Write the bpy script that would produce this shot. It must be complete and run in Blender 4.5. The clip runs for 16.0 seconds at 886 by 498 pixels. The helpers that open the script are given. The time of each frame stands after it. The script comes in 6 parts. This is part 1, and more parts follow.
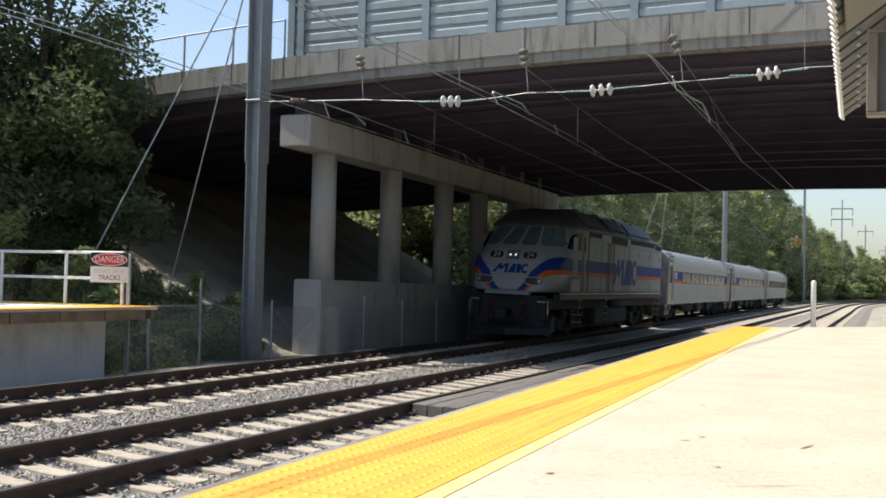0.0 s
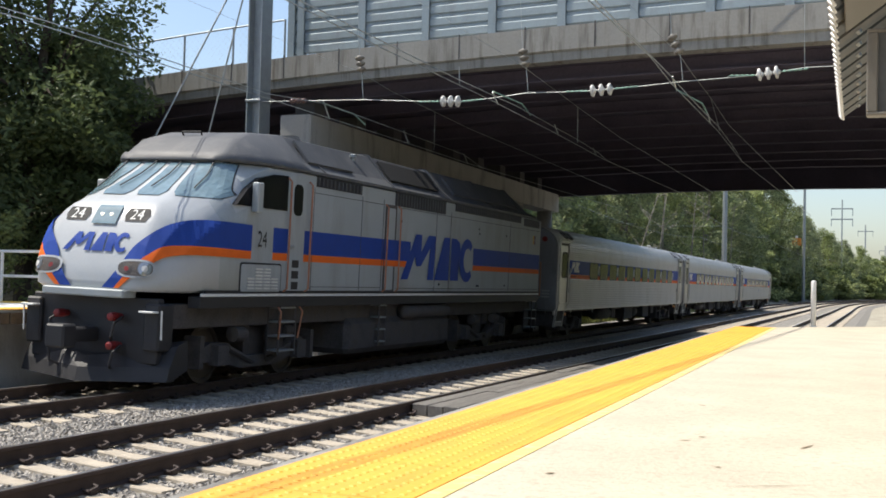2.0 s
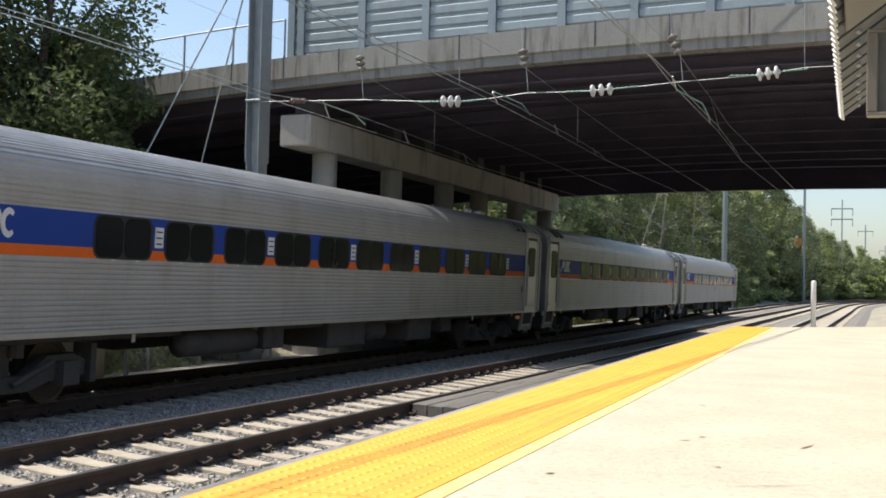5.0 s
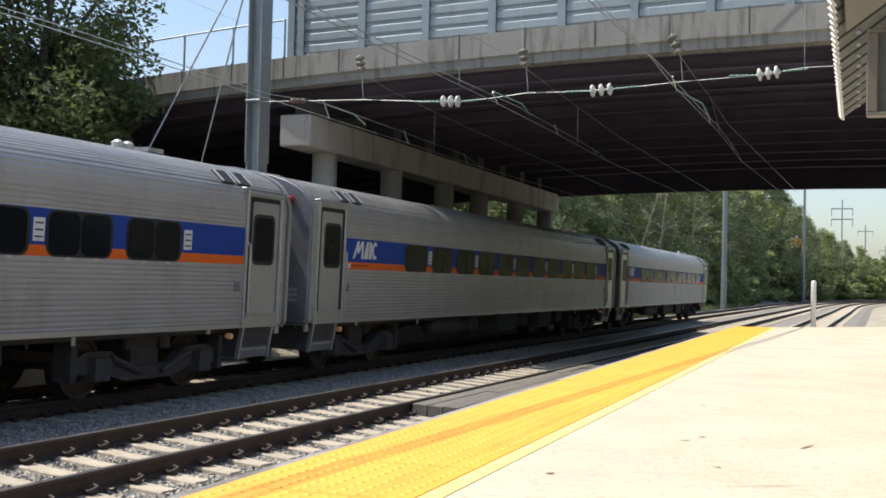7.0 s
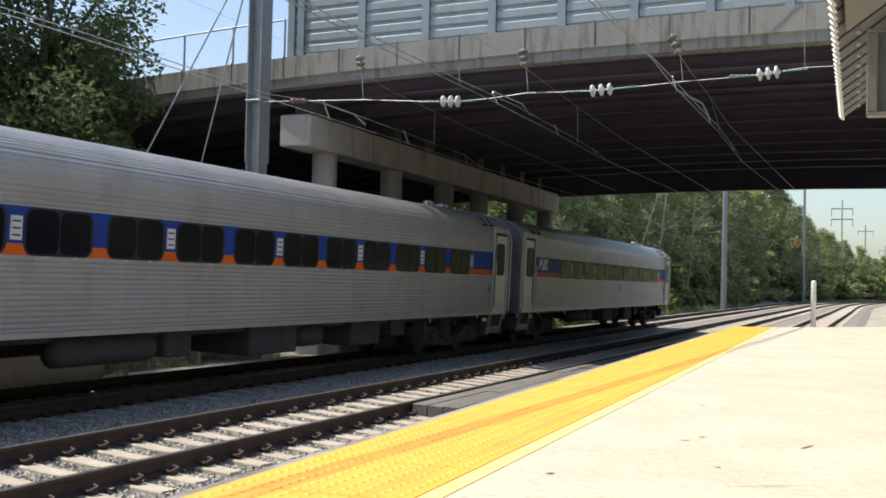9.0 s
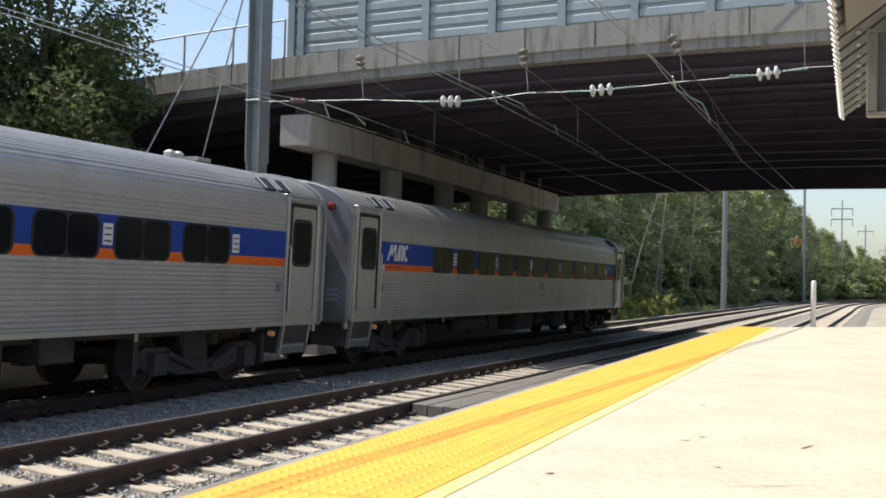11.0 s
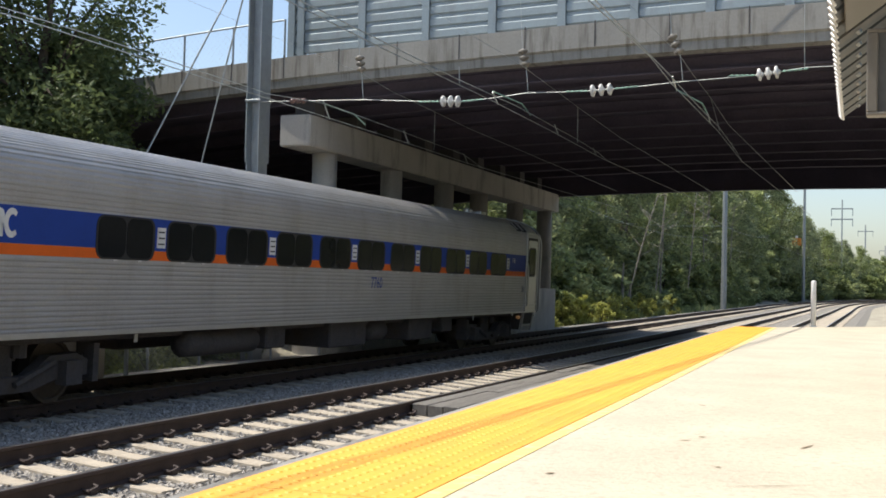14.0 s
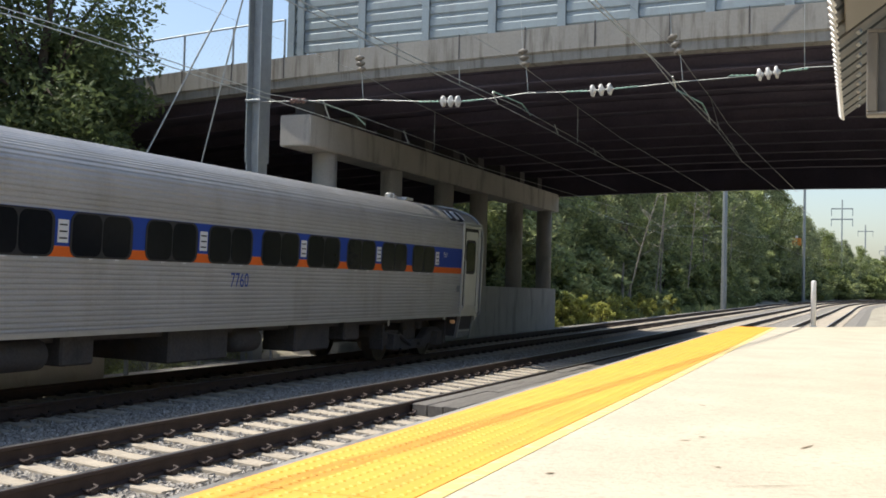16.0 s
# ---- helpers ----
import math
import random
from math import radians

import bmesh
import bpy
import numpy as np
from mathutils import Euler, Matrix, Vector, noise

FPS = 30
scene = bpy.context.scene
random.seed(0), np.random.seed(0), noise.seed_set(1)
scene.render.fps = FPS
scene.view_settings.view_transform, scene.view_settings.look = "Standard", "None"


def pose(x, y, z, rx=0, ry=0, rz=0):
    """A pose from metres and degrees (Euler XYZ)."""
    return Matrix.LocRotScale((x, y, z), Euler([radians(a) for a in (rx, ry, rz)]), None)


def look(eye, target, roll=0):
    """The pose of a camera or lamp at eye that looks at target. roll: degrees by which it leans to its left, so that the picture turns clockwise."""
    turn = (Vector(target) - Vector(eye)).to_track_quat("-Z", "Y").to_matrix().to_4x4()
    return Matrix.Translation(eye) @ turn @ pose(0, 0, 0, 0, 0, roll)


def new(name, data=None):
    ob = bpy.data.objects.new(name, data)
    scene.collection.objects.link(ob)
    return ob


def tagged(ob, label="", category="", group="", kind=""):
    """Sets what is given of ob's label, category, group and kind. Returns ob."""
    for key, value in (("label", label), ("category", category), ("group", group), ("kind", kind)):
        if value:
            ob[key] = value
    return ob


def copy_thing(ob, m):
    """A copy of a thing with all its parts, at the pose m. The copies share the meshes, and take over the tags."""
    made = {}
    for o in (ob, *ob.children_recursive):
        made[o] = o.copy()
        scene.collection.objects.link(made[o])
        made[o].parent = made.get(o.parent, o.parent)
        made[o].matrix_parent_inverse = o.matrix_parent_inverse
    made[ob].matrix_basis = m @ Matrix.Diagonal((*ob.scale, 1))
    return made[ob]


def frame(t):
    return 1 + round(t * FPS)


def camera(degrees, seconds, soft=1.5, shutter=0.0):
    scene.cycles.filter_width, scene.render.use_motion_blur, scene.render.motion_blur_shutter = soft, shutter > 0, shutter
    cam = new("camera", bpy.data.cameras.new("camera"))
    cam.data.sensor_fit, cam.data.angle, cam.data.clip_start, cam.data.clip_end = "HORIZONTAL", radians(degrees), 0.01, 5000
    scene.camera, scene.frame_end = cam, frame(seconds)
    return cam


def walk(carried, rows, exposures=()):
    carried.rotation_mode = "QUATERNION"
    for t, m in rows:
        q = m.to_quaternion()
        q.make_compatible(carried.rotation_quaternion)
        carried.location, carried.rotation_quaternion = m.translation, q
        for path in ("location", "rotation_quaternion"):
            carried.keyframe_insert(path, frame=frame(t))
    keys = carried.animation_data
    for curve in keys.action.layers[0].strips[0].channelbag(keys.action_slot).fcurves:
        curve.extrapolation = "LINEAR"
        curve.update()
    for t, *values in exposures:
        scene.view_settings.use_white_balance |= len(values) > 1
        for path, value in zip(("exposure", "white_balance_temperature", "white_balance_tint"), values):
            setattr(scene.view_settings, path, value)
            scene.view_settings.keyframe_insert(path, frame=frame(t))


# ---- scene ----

# ---------------- camera: stands still on the platform ----------------
EYE = Vector((0.0, 0.0, 1.8227))
YAW, PITCH, ROLL = 0.3962, 0.0286, 1.37
cam = camera(42.28, 16.0, soft=1.7)
AIM = EYE + Vector((-math.sin(YAW) * math.cos(PITCH), math.cos(YAW) * math.cos(PITCH), math.sin(PITCH))) * 10
walk(cam, [(0.0, look(EYE, AIM, ROLL)), (16.0, look(EYE, AIM, ROLL))])

# ---------------- daylight ----------------
SUN_WAY = Vector((-0.545, -0.10, 1.0)).normalized()
world = bpy.data.worlds.new("sky")
scene.world = world
world.use_nodes = True
wn = world.node_tree.nodes
sky = wn.new("ShaderNodeTexSky")
sky.sky_type = "NISHITA"
sky.sun_disc = False
sky.sun_elevation = math.asin(SUN_WAY.z)
sky.sun_rotation = math.atan2(SUN_WAY.x, SUN_WAY.y) % (2 * math.pi)
sky.air_density, sky.dust_density, sky.ozone_density = 1.0, 1.6, 1.0
wn["Background"].inputs["Strength"].default_value = 0.15
world.node_tree.links.new(sky.outputs["Color"], wn["Background"].inputs["Color"])
sun = new("sun", bpy.data.lights.new("sun", "SUN"))
sun.data.energy, sun.data.angle, sun.data.color = 4.6, radians(0.5), (1.0, 0.935, 0.82)
sun.matrix_world = look(SUN_WAY * 200, (0, 0, 0))
scene.view_settings.exposure = 0.35

# ---------------- materials ----------------
def mat(name, color, rough=0.7, metal=0.0, vary=0.25, scale=3.0, fine=40.0, bump=0.2, spec=0.5, stretch=(1, 1, 1), stain=None, per=0.0, world_space=True):
    """A surface with a base colour varied at two scales, fine relief and optional stains."""
    m = bpy.data.materials.new(name)
    m.use_nodes = True
    nt = m.node_tree
    n, l = nt.nodes, nt.links
    b = n["Principled BSDF"]
    b.inputs["Metallic"].default_value = metal
    b.inputs["Specular IOR Level"].default_value = spec
    tc = n.new("ShaderNodeTexCoord")
    mp = n.new("ShaderNodeMapping")
    mp.inputs["Scale"].default_value = stretch
    l.new(tc.outputs["Object"], mp.inputs["Vector"])
    big, small = n.new("ShaderNodeTexNoise"), n.new("ShaderNodeTexNoise")
    big.inputs["Scale"].default_value, big.inputs["Detail"].default_value = scale, 5
    small.inputs["Scale"].default_value, small.inputs["Detail"].default_value = fine, 3
    for t in (big, small):
        l.new(mp.outputs["Vector"], t.inputs["Vector"])
    mix = n.new("ShaderNodeMix")
    mix.data_type = "FLOAT"
    mix.inputs[0].default_value = 0.4
    l.new(big.outputs["Fac"], mix.inputs[2])
    l.new(small.outputs["Fac"], mix.inputs[3])
    ramp = n.new("ShaderNodeValToRGB")
    c = Vector(color)
    lo, hi = c * (1 - vary), c * (1 + vary)
    ramp.color_ramp.elements[0].position, ramp.color_ramp.elements[1].position = 0.3, 0.7
    ramp.color_ramp.elements[0].color = (*lo, 1)
    ramp.color_ramp.elements[1].color = (*[min(1, v) for v in hi], 1)
    l.new(mix.outputs[0], ramp.inputs["Fac"])
    out = ramp.outputs["Color"]
    if stain:
        sc, st, amount, sstretch = stain
        mp2 = n.new("ShaderNodeMapping")
        mp2.inputs["Scale"].default_value = sstretch
        l.new(tc.outputs["Object"], mp2.inputs["Vector"])
        t = n.new("ShaderNodeTexNoise")
        t.inputs["Scale"].default_value, t.inputs["Detail"].default_value, t.inputs["Roughness"].default_value = st, 6, 0.65
        l.new(mp2.outputs["Vector"], t.inputs["Vector"])
        r2 = n.new("ShaderNodeValToRGB")
        r2.color_ramp.elements[0].position, r2.color_ramp.elements[1].position = 0.5, 0.68
        r2.color_ramp.elements[0].color, r2.color_ramp.elements[1].color = (0, 0, 0, 1), (amount, amount, amount, 1)
        l.new(t.outputs["Fac"], r2.inputs["Fac"])
        mc = n.new("ShaderNodeMix")
        mc.data_type = "RGBA"
        l.new(r2.outputs["Color"], mc.inputs[0])
        l.new(out, mc.inputs[6])
        mc.inputs[7].default_value = (*sc, 1)
        out = mc.outputs[2]
    if per:
        info = n.new("ShaderNodeObjectInfo")
        geo = n.new("ShaderNodeNewGeometry")
        add = n.new("ShaderNodeMath")
        add.operation = "ADD"
        l.new(info.outputs["Random"], add.inputs[0])
        l.new(geo.outputs["Random Per Island"], add.inputs[1])
        rng = n.new("ShaderNodeMapRange")
        rng.inputs["From Max"].default_value = 2.0
        rng.inputs["To Min"].default_value, rng.inputs["To Max"].default_value = 1 - per, 1 + per
        l.new(add.outputs[0], rng.inputs["Value"])
        hs = n.new("ShaderNodeHueSaturation")
        l.new(rng.outputs["Result"], hs.inputs["Value"])
        l.new(out, hs.inputs["Color"])
        out = hs.outputs["Color"]
    l.new(out, b.inputs["Base Color"])
    rr = n.new("ShaderNodeMapRange")
    rr.inputs["To Min"].default_value, rr.inputs["To Max"].default_value = max(0.02, rough - 0.12), min(1, rough + 0.12)
    l.new(mix.outputs[0], rr.inputs["Value"])
    l.new(rr.outputs["Result"], b.inputs["Roughness"])
    if bump:
        bp = n.new("ShaderNodeBump")
        bp.inputs["Strength"].default_value, bp.inputs["Distance"].default_value = bump, 0.02
        l.new(small.outputs["Fac"], bp.inputs["Height"])
        l.new(bp.outputs["Normal"], b.inputs["Normal"])
    return m


def leaf_mat(name, color, vary=0.45):
    m = bpy.data.materials.new(name)
    m.use_nodes = True
    n, l = m.node_tree.nodes, m.node_tree.links
    b = n["Principled BSDF"]
    b.inputs["Roughness"].default_value = 0.55
    b.inputs["Specular IOR Level"].default_value = 0.35
    geo, info = n.new("ShaderNodeNewGeometry"), n.new("ShaderNodeObjectInfo")
    mix = n.new("ShaderNodeMix")
    mix.data_type = "FLOAT"
    mix.inputs[0].default_value = 0.35
    l.new(geo.outputs["Random Per Island"], mix.inputs[2])
    l.new(info.outputs["Random"], mix.inputs[3])
    ramp = n.new("ShaderNodeValToRGB")
    c = Vector(color)
    ramp.color_ramp.elements[0].color = (*(c * (1 - vary)), 1)
    ramp.color_ramp.elements[1].color = (c.x * (1 + vary) * 1.12, c.y * (1 + vary), c.z * (1 + 0.3 * vary), 1)
    l.new(mix.outputs[0], ramp.inputs["Fac"])
    l.new(ramp.outputs["Color"], b.inputs["Base Color"])
    tr = n.new("ShaderNodeBsdfTranslucent")
    l.new(ramp.outputs["Color"], tr.inputs["Color"])
    ms = n.new("ShaderNodeMixShader")
    ms.inputs[0].default_value = 0.45
    l.new(b.outputs[0], ms.inputs[1])
    l.new(tr.outputs[0], ms.inputs[2])
    l.new(ms.outputs[0], n["Material Output"].inputs["Surface"])
    return m


def glow_mat(name, color, strength):
    m = bpy.data.materials.new(name)
    m.use_nodes = True
    b = m.node_tree.nodes["Principled BSDF"]
    b.inputs["Base Color"].default_value = (*color, 1)
    b.inputs["Emission Color"].default_value = (*color, 1)
    b.inputs["Emission Strength"].default_value = strength
    return m


M_BALLAST = mat("ballast_stone", (0.34, 0.315, 0.28), 0.9, vary=0.55, scale=9, fine=30, bump=1.0, per=0.45)
M_BALLAST_BED = mat("ballast_bed", (0.23, 0.215, 0.19), 0.95, vary=0.7, scale=14, fine=38, bump=1.0)
M_SOIL = mat("soil_and_weeds", (0.35, 0.32, 0.25), 0.95, vary=0.5, scale=0.5, fine=9, bump=0.8)
M_TIE = mat("tie_concrete", (0.45, 0.395, 0.315), 0.85, vary=0.2, scale=4, fine=60, bump=0.3, per=0.15, stain=((0.33, 0.27, 0.2), 5, 0.6, (1, 1, 1)))
M_RAIL = mat("rail_rust", (0.060, 0.040, 0.032), 0.75, metal=0.2, vary=0.4, scale=6, fine=60, bump=0.2)
M_RAILTOP = mat("rail_polished", (0.42, 0.40, 0.38), 0.32, metal=0.9, vary=0.15, scale=4, fine=80, bump=0.05)
M_CLIP = mat("clip_rust", (0.05, 0.035, 0.03), 0.8, vary=0.4, scale=20, fine=90)
M_PLAT = mat("platform_concrete", (0.545, 0.485, 0.37), 0.85, vary=0.16, scale=1.6, fine=55, bump=0.3, stain=((0.40, 0.35, 0.26), 26, 0.75, (1, 1, 1)))
M_YELLOW = mat("yellow_tactile", (0.86, 0.42, 0.05), 0.6, vary=0.10, scale=2.0, fine=50, bump=0.1, per=0.05, stain=((0.74, 0.34, 0.05), 5, 0.6, (1, 0.3, 1)))
M_YPAINT = mat("yellow_paint", (0.88, 0.58, 0.08), 0.65, vary=0.10, scale=2.5, fine=50, bump=0.1, stain=((0.62, 0.56, 0.44), 9, 0.5, (1, 1, 1)))
M_YFADE = mat("faded_yellow_paint", (0.74, 0.56, 0.20), 0.8, vary=0.12, scale=3, fine=50, bump=0.1, stain=((0.56, 0.50, 0.37), 14, 0.9, (1, 1, 1)))
M_CONC = mat("bridge_concrete", (0.285, 0.28, 0.26), 0.9, vary=0.16, scale=0.8, fine=20, bump=0.12, stain=((0.11, 0.10, 0.085), 2.0, 0.85, (2.2, 1, 0.22)))
M_PIER = mat("pier_concrete", (0.48, 0.46, 0.425), 0.9, vary=0.14, scale=0.9, fine=20, bump=0.3, stain=((0.18, 0.16, 0.14), 1.1, 0.6, (1.6, 1.6, 0.4)))
M_PIER_DARK = mat("dark_concrete", (0.09, 0.085, 0.085), 0.9, vary=0.2, scale=1.5, fine=20, bump=0.2)
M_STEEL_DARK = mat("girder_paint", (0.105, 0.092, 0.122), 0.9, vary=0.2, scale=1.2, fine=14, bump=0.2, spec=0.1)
M_GALV = mat("galvanised_steel", (0.33, 0.36, 0.38), 0.5, metal=0.55, vary=0.15, scale=5, fine=40, bump=0.08)
M_PANEL = mat("noise_wall_steel", (0.30, 0.36, 0.39), 0.55, metal=0.2, vary=0.12, scale=1.2, fine=20, bump=0.1, stain=((0.20, 0.21, 0.21), 2, 0.35, (1, 1, 0.4)))
M_WIRE = mat("wire_metal", (0.42, 0.45, 0.44), 0.5, metal=0.6, vary=0.3, scale=3, fine=30, bump=0)
M_COPPER = mat("green_copper", (0.26, 0.42, 0.36), 0.6, metal=0.3, vary=0.3, scale=8, fine=40, bump=0)
M_PORC = mat("porcelain_grey", (0.62, 0.62, 0.60), 0.3, vary=0.1, scale=8, fine=40, bump=0)
M_PORC_BROWN = mat("porcelain_brown", (0.16, 0.10, 0.09), 0.3, vary=0.2, scale=8, fine=40, bump=0)
M_WHITE = mat("white_paint", (0.74, 0.74, 0.72), 0.5, vary=0.10, scale=4, fine=40, bump=0.05, stain=((0.45, 0.42, 0.38), 4, 0.5, (1, 1, 1)))
M_WALLW = mat("whitewashed_concrete", (0.66, 0.66, 0.65), 0.85, vary=0.10, scale=1.3, fine=20, bump=0.25, stain=((0.30, 0.28, 0.25), 1.6, 0.5, (1, 1, 0.5)))
M_TIMBER = mat("weathered_timber", (0.15, 0.14, 0.125), 0.9, vary=0.35, scale=3, fine=30, bump=0.5, stretch=(6, 0.6, 6), per=0.2)
M_OLDWOOD = mat("deck_fascia_timber", (0.20, 0.14, 0.08), 0.9, vary=0.4, scale=4, fine=30, bump=0.5)
M_BARK = mat("bark", (0.085, 0.066, 0.05), 0.95, vary=0.4, scale=5, fine=25, bump=1.0, stretch=(2, 2, 0.4))
# oak leaves darkened: the crowns' own shade is put into the colour
M_LEAF_SHADE = leaf_mat("leaf_oak_shade", (0.12, 0.17, 0.085))
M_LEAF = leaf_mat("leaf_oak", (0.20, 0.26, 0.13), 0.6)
# greyed and lightened: distance haze is painted into the leaf colour
M_LEAF_WOOD = leaf_mat("leaf_woods_hazed", (0.26, 0.325, 0.215), 0.6)
M_BARK_PALE = mat("pale_bark", (0.24, 0.21, 0.175), 0.95, vary=0.35, scale=3, fine=15, bump=0.6, stretch=(2, 2, 0.4))
# goldenrod yellow, lightened further to put sunlight on the weeds
M_LEAF_SUN = leaf_mat("leaf_goldenrod_sunlit", (0.42, 0.46, 0.16), 0.5)
M_BARK_DEAD = mat("dead_bark", (0.27, 0.245, 0.21), 0.95, vary=0.3, scale=3, fine=15, bump=0.6, stretch=(2, 2, 0.4))
# leaf colour lightened to put missing sunlight into shaded weeds and woods
M_LEAF_LIGHT = leaf_mat("leaf_light", (0.29, 0.36, 0.21), 0.6)
M_BLACK = mat("black_paint", (0.024, 0.024, 0.027), 0.6, vary=0.3, scale=4, fine=30, bump=0.1)

# ---------------- small mesh tools ----------------
def link(name, bm, material, smooth=False):
    me = bpy.data.meshes.new(name)
    bmesh.ops.recalc_face_normals(bm, faces=bm.faces)
    bm.to_mesh(me)
    bm.free()
    for mm in (material if isinstance(material, (list, tuple)) else [material]):
        me.materials.append(mm)
    if smooth:
        me.polygons.foreach_set("use_smooth", [True] * len(me.polygons))
    return new(name, me)


def part(name, bm, material, parent, label="", smooth=False):
    """Links a bmesh as one mesh object under a thing or a part."""
    ob = link(name, bm, material, smooth)
    ob.parent = parent
    return tagged(ob, label)


def thing(name, m=None, label="", category="", group="", kind=""):
    ob = new(name)
    ob.empty_display_size = 0.1
    if m is not None:
        ob.matrix_world = m
    return tagged(ob, label, category, group, kind)


def box(bm, x0, x1, y0, y1, z0, z1, idx=0):
    v = [bm.verts.new((x, y, z)) for z in (z0, z1) for x, y in ((x0, y0), (x1, y0), (x1, y1), (x0, y1))]
    for f in ((0, 3, 2, 1), (4, 5, 6, 7), (0, 1, 5, 4), (1, 2, 6, 5), (2, 3, 7, 6), (3, 0, 4, 7)):
        bm.faces.new([v[i] for i in f]).material_index = idx
    return bm


def cbox(x0, x1, y0, y1, z0, z1, bevel=0.0):
    bm = bmesh.new()
    box(bm, x0, x1, y0, y1, z0, z1)
    if bevel:
        bmesh.ops.bevel(bm, geom=bm.edges[:], offset=bevel, segments=1, affect="EDGES")
    return bm


def tube(bm, a, b, r0, r1=None, seg=8, caps=True, idx=0):
    a, b = Vector(a), Vector(b)
    r1 = r0 if r1 is None else r1
    w = (b - a).normalized()
    u = w.orthogonal().normalized()
    v = w.cross(u)
    rings = []
    for c, r in ((a, r0), (b, r1)):
        rings.append([bm.verts.new(c + (u * math.cos(2 * math.pi * i / seg) + v * math.sin(2 * math.pi * i / seg)) * r) for i in range(seg)])
    for i in range(seg):
        bm.faces.new((rings[0][i], rings[0][(i + 1) % seg], rings[1][(i + 1) % seg], rings[1][i])).material_index = idx
    if caps:
        bm.faces.new(rings[0][::-1]).material_index = idx
        bm.faces.new(rings[1]).material_index = idx
    return bm


def pipe(bm, pts, r, seg=6):
    """One continuous round bar through the points."""
    pts = [Vector(p) for p in pts]
    rings, u = [], None
    for i, p in enumerate(pts):
        w = (pts[min(i + 1, len(pts) - 1)] - pts[max(i - 1, 0)]).normalized()
        u = w.orthogonal().normalized() if u is None else (u - w * u.dot(w)).normalized()
        v = w.cross(u)
        rings.append([p + (u * math.cos(math.tau * k / seg) + v * math.sin(math.tau * k / seg)) * r for k in range(seg)])
    loft(bm, rings)
    return bm


def loft(bm, sections, closed=True, caps=True, idx=0):
    rows = [[bm.verts.new(q) for q in s] for s in sections]
    n = len(rows[0])
    for a, b in zip(rows, rows[1:]):
        for i in range(n if closed else n - 1):
            j = (i + 1) % n
            bm.faces.new((a[i], a[j], b[j], b[i])).material_index = idx
    if caps and closed:
        bm.faces.new(rows[0][::-1]).material_index = idx
        bm.faces.new(rows[-1]).material_index = idx
    return rows


def lathe(bm, profile, axis="z", at=(0, 0, 0), seg=14, idx=0):
    """profile: (radius, along) pairs."""
    at = Vector(at)
    secs = []
    for r, h in profile:
        ring = []
        for i in range(seg):
            c, s = math.cos(2 * math.pi * i / seg) * r, math.sin(2 * math.pi * i / seg) * r
            ring.append(at + Vector({"z": (c, s, h), "x": (h, c, s), "y": (c, h, s)}[axis]))
        secs.append(ring)
    loft(bm, secs, idx=idx)
    return bm


def spline(xs, ys):
    """Natural cubic through the given stations."""
    xs, ys = np.array(xs, float), np.array(ys, float)
    n, h = len(xs), np.diff(np.array(xs, float))
    a, b = np.zeros((n, n)), np.zeros(n)
    a[0, 0] = a[-1, -1] = 1
    for i in range(1, n - 1):
        a[i, i - 1], a[i, i], a[i, i + 1] = h[i - 1], 2 * (h[i - 1] + h[i]), h[i]
        b[i] = 6 * ((ys[i + 1] - ys[i]) / h[i] - (ys[i] - ys[i - 1]) / h[i - 1])
    m = np.linalg.solve(a, b)

    def at(x):
        i = int(np.clip(np.searchsorted(xs, x) - 1, 0, n - 2))
        d = xs[i + 1] - xs[i]
        p, q = (xs[i + 1] - x) / d, (x - xs[i]) / d
        return float(p * ys[i] + q * ys[i + 1] + ((p ** 3 - p) * m[i] + (q ** 3 - q) * m[i + 1]) * d * d / 6)
    return at


# line of the far track (the train's) by distance along the line
TRACK_X = spline((-120, -60, 0, 25, 50, 75, 110, 156, 200, 250, 300, 400), (-12.1, -12.1, -12.12, -12.4, -13.1, -13.95, -15.0, -16.4, -16.2, -13.5, -8, 10))
GAP_X = 4.28          # between the two tracks
CANT = radians(1.6)   # the tracks lean into their curve


def track_frame(y, offset=0.0):
    """Pose on the railhead plane at y: local Y along the track, leaning with the cant."""
    x = TRACK_X(y)
    dx = (TRACK_X(y + 0.5) - TRACK_X(y - 0.5))
    rz = -math.atan(dx)
    return Matrix.Translation((x + offset * math.cos(rz), y + offset * math.sin(rz), 0)) @ Matrix.Rotation(rz, 4, "Z") @ Matrix.Rotation(CANT, 4, "Y")


def bed_z(u):
    """Height of the canted bed u metres right of the far track's middle; each track leans about its own middle."""
    k = 1.4 * math.sin(CANT)
    c = (0, GAP_X, GAP_X + 4.0)
    return float(np.interp(u, [v for q in c for v in (q - 1.4, q + 1.4)], [k, -k] * 3))


def level_frame(y):
    x = TRACK_X(y)
    return Matrix.Translation((x, y, 0)) @ Matrix.Rotation(-math.atan(TRACK_X(y + 0.5) - TRACK_X(y - 0.5)), 4, "Z")


_ys = np.arange(-150, 330, 0.5)
_xs = np.array([TRACK_X(max(-119, v)) for v in _ys])
_ss = np.concatenate([[0], np.cumsum(np.hypot(np.diff(_xs), np.diff(_ys)))])
_ss -= np.interp(0, _ys, _ss)


def y_at(s):
    return float(np.interp(s, _ss, _ys))

# ---------------- ground, ballast, platform, bridge ----------------
def smooth(a, b, v):
    t = min(1, max(0, (v - a) / (b - a)))
    return t * t * (3 - 2 * t)


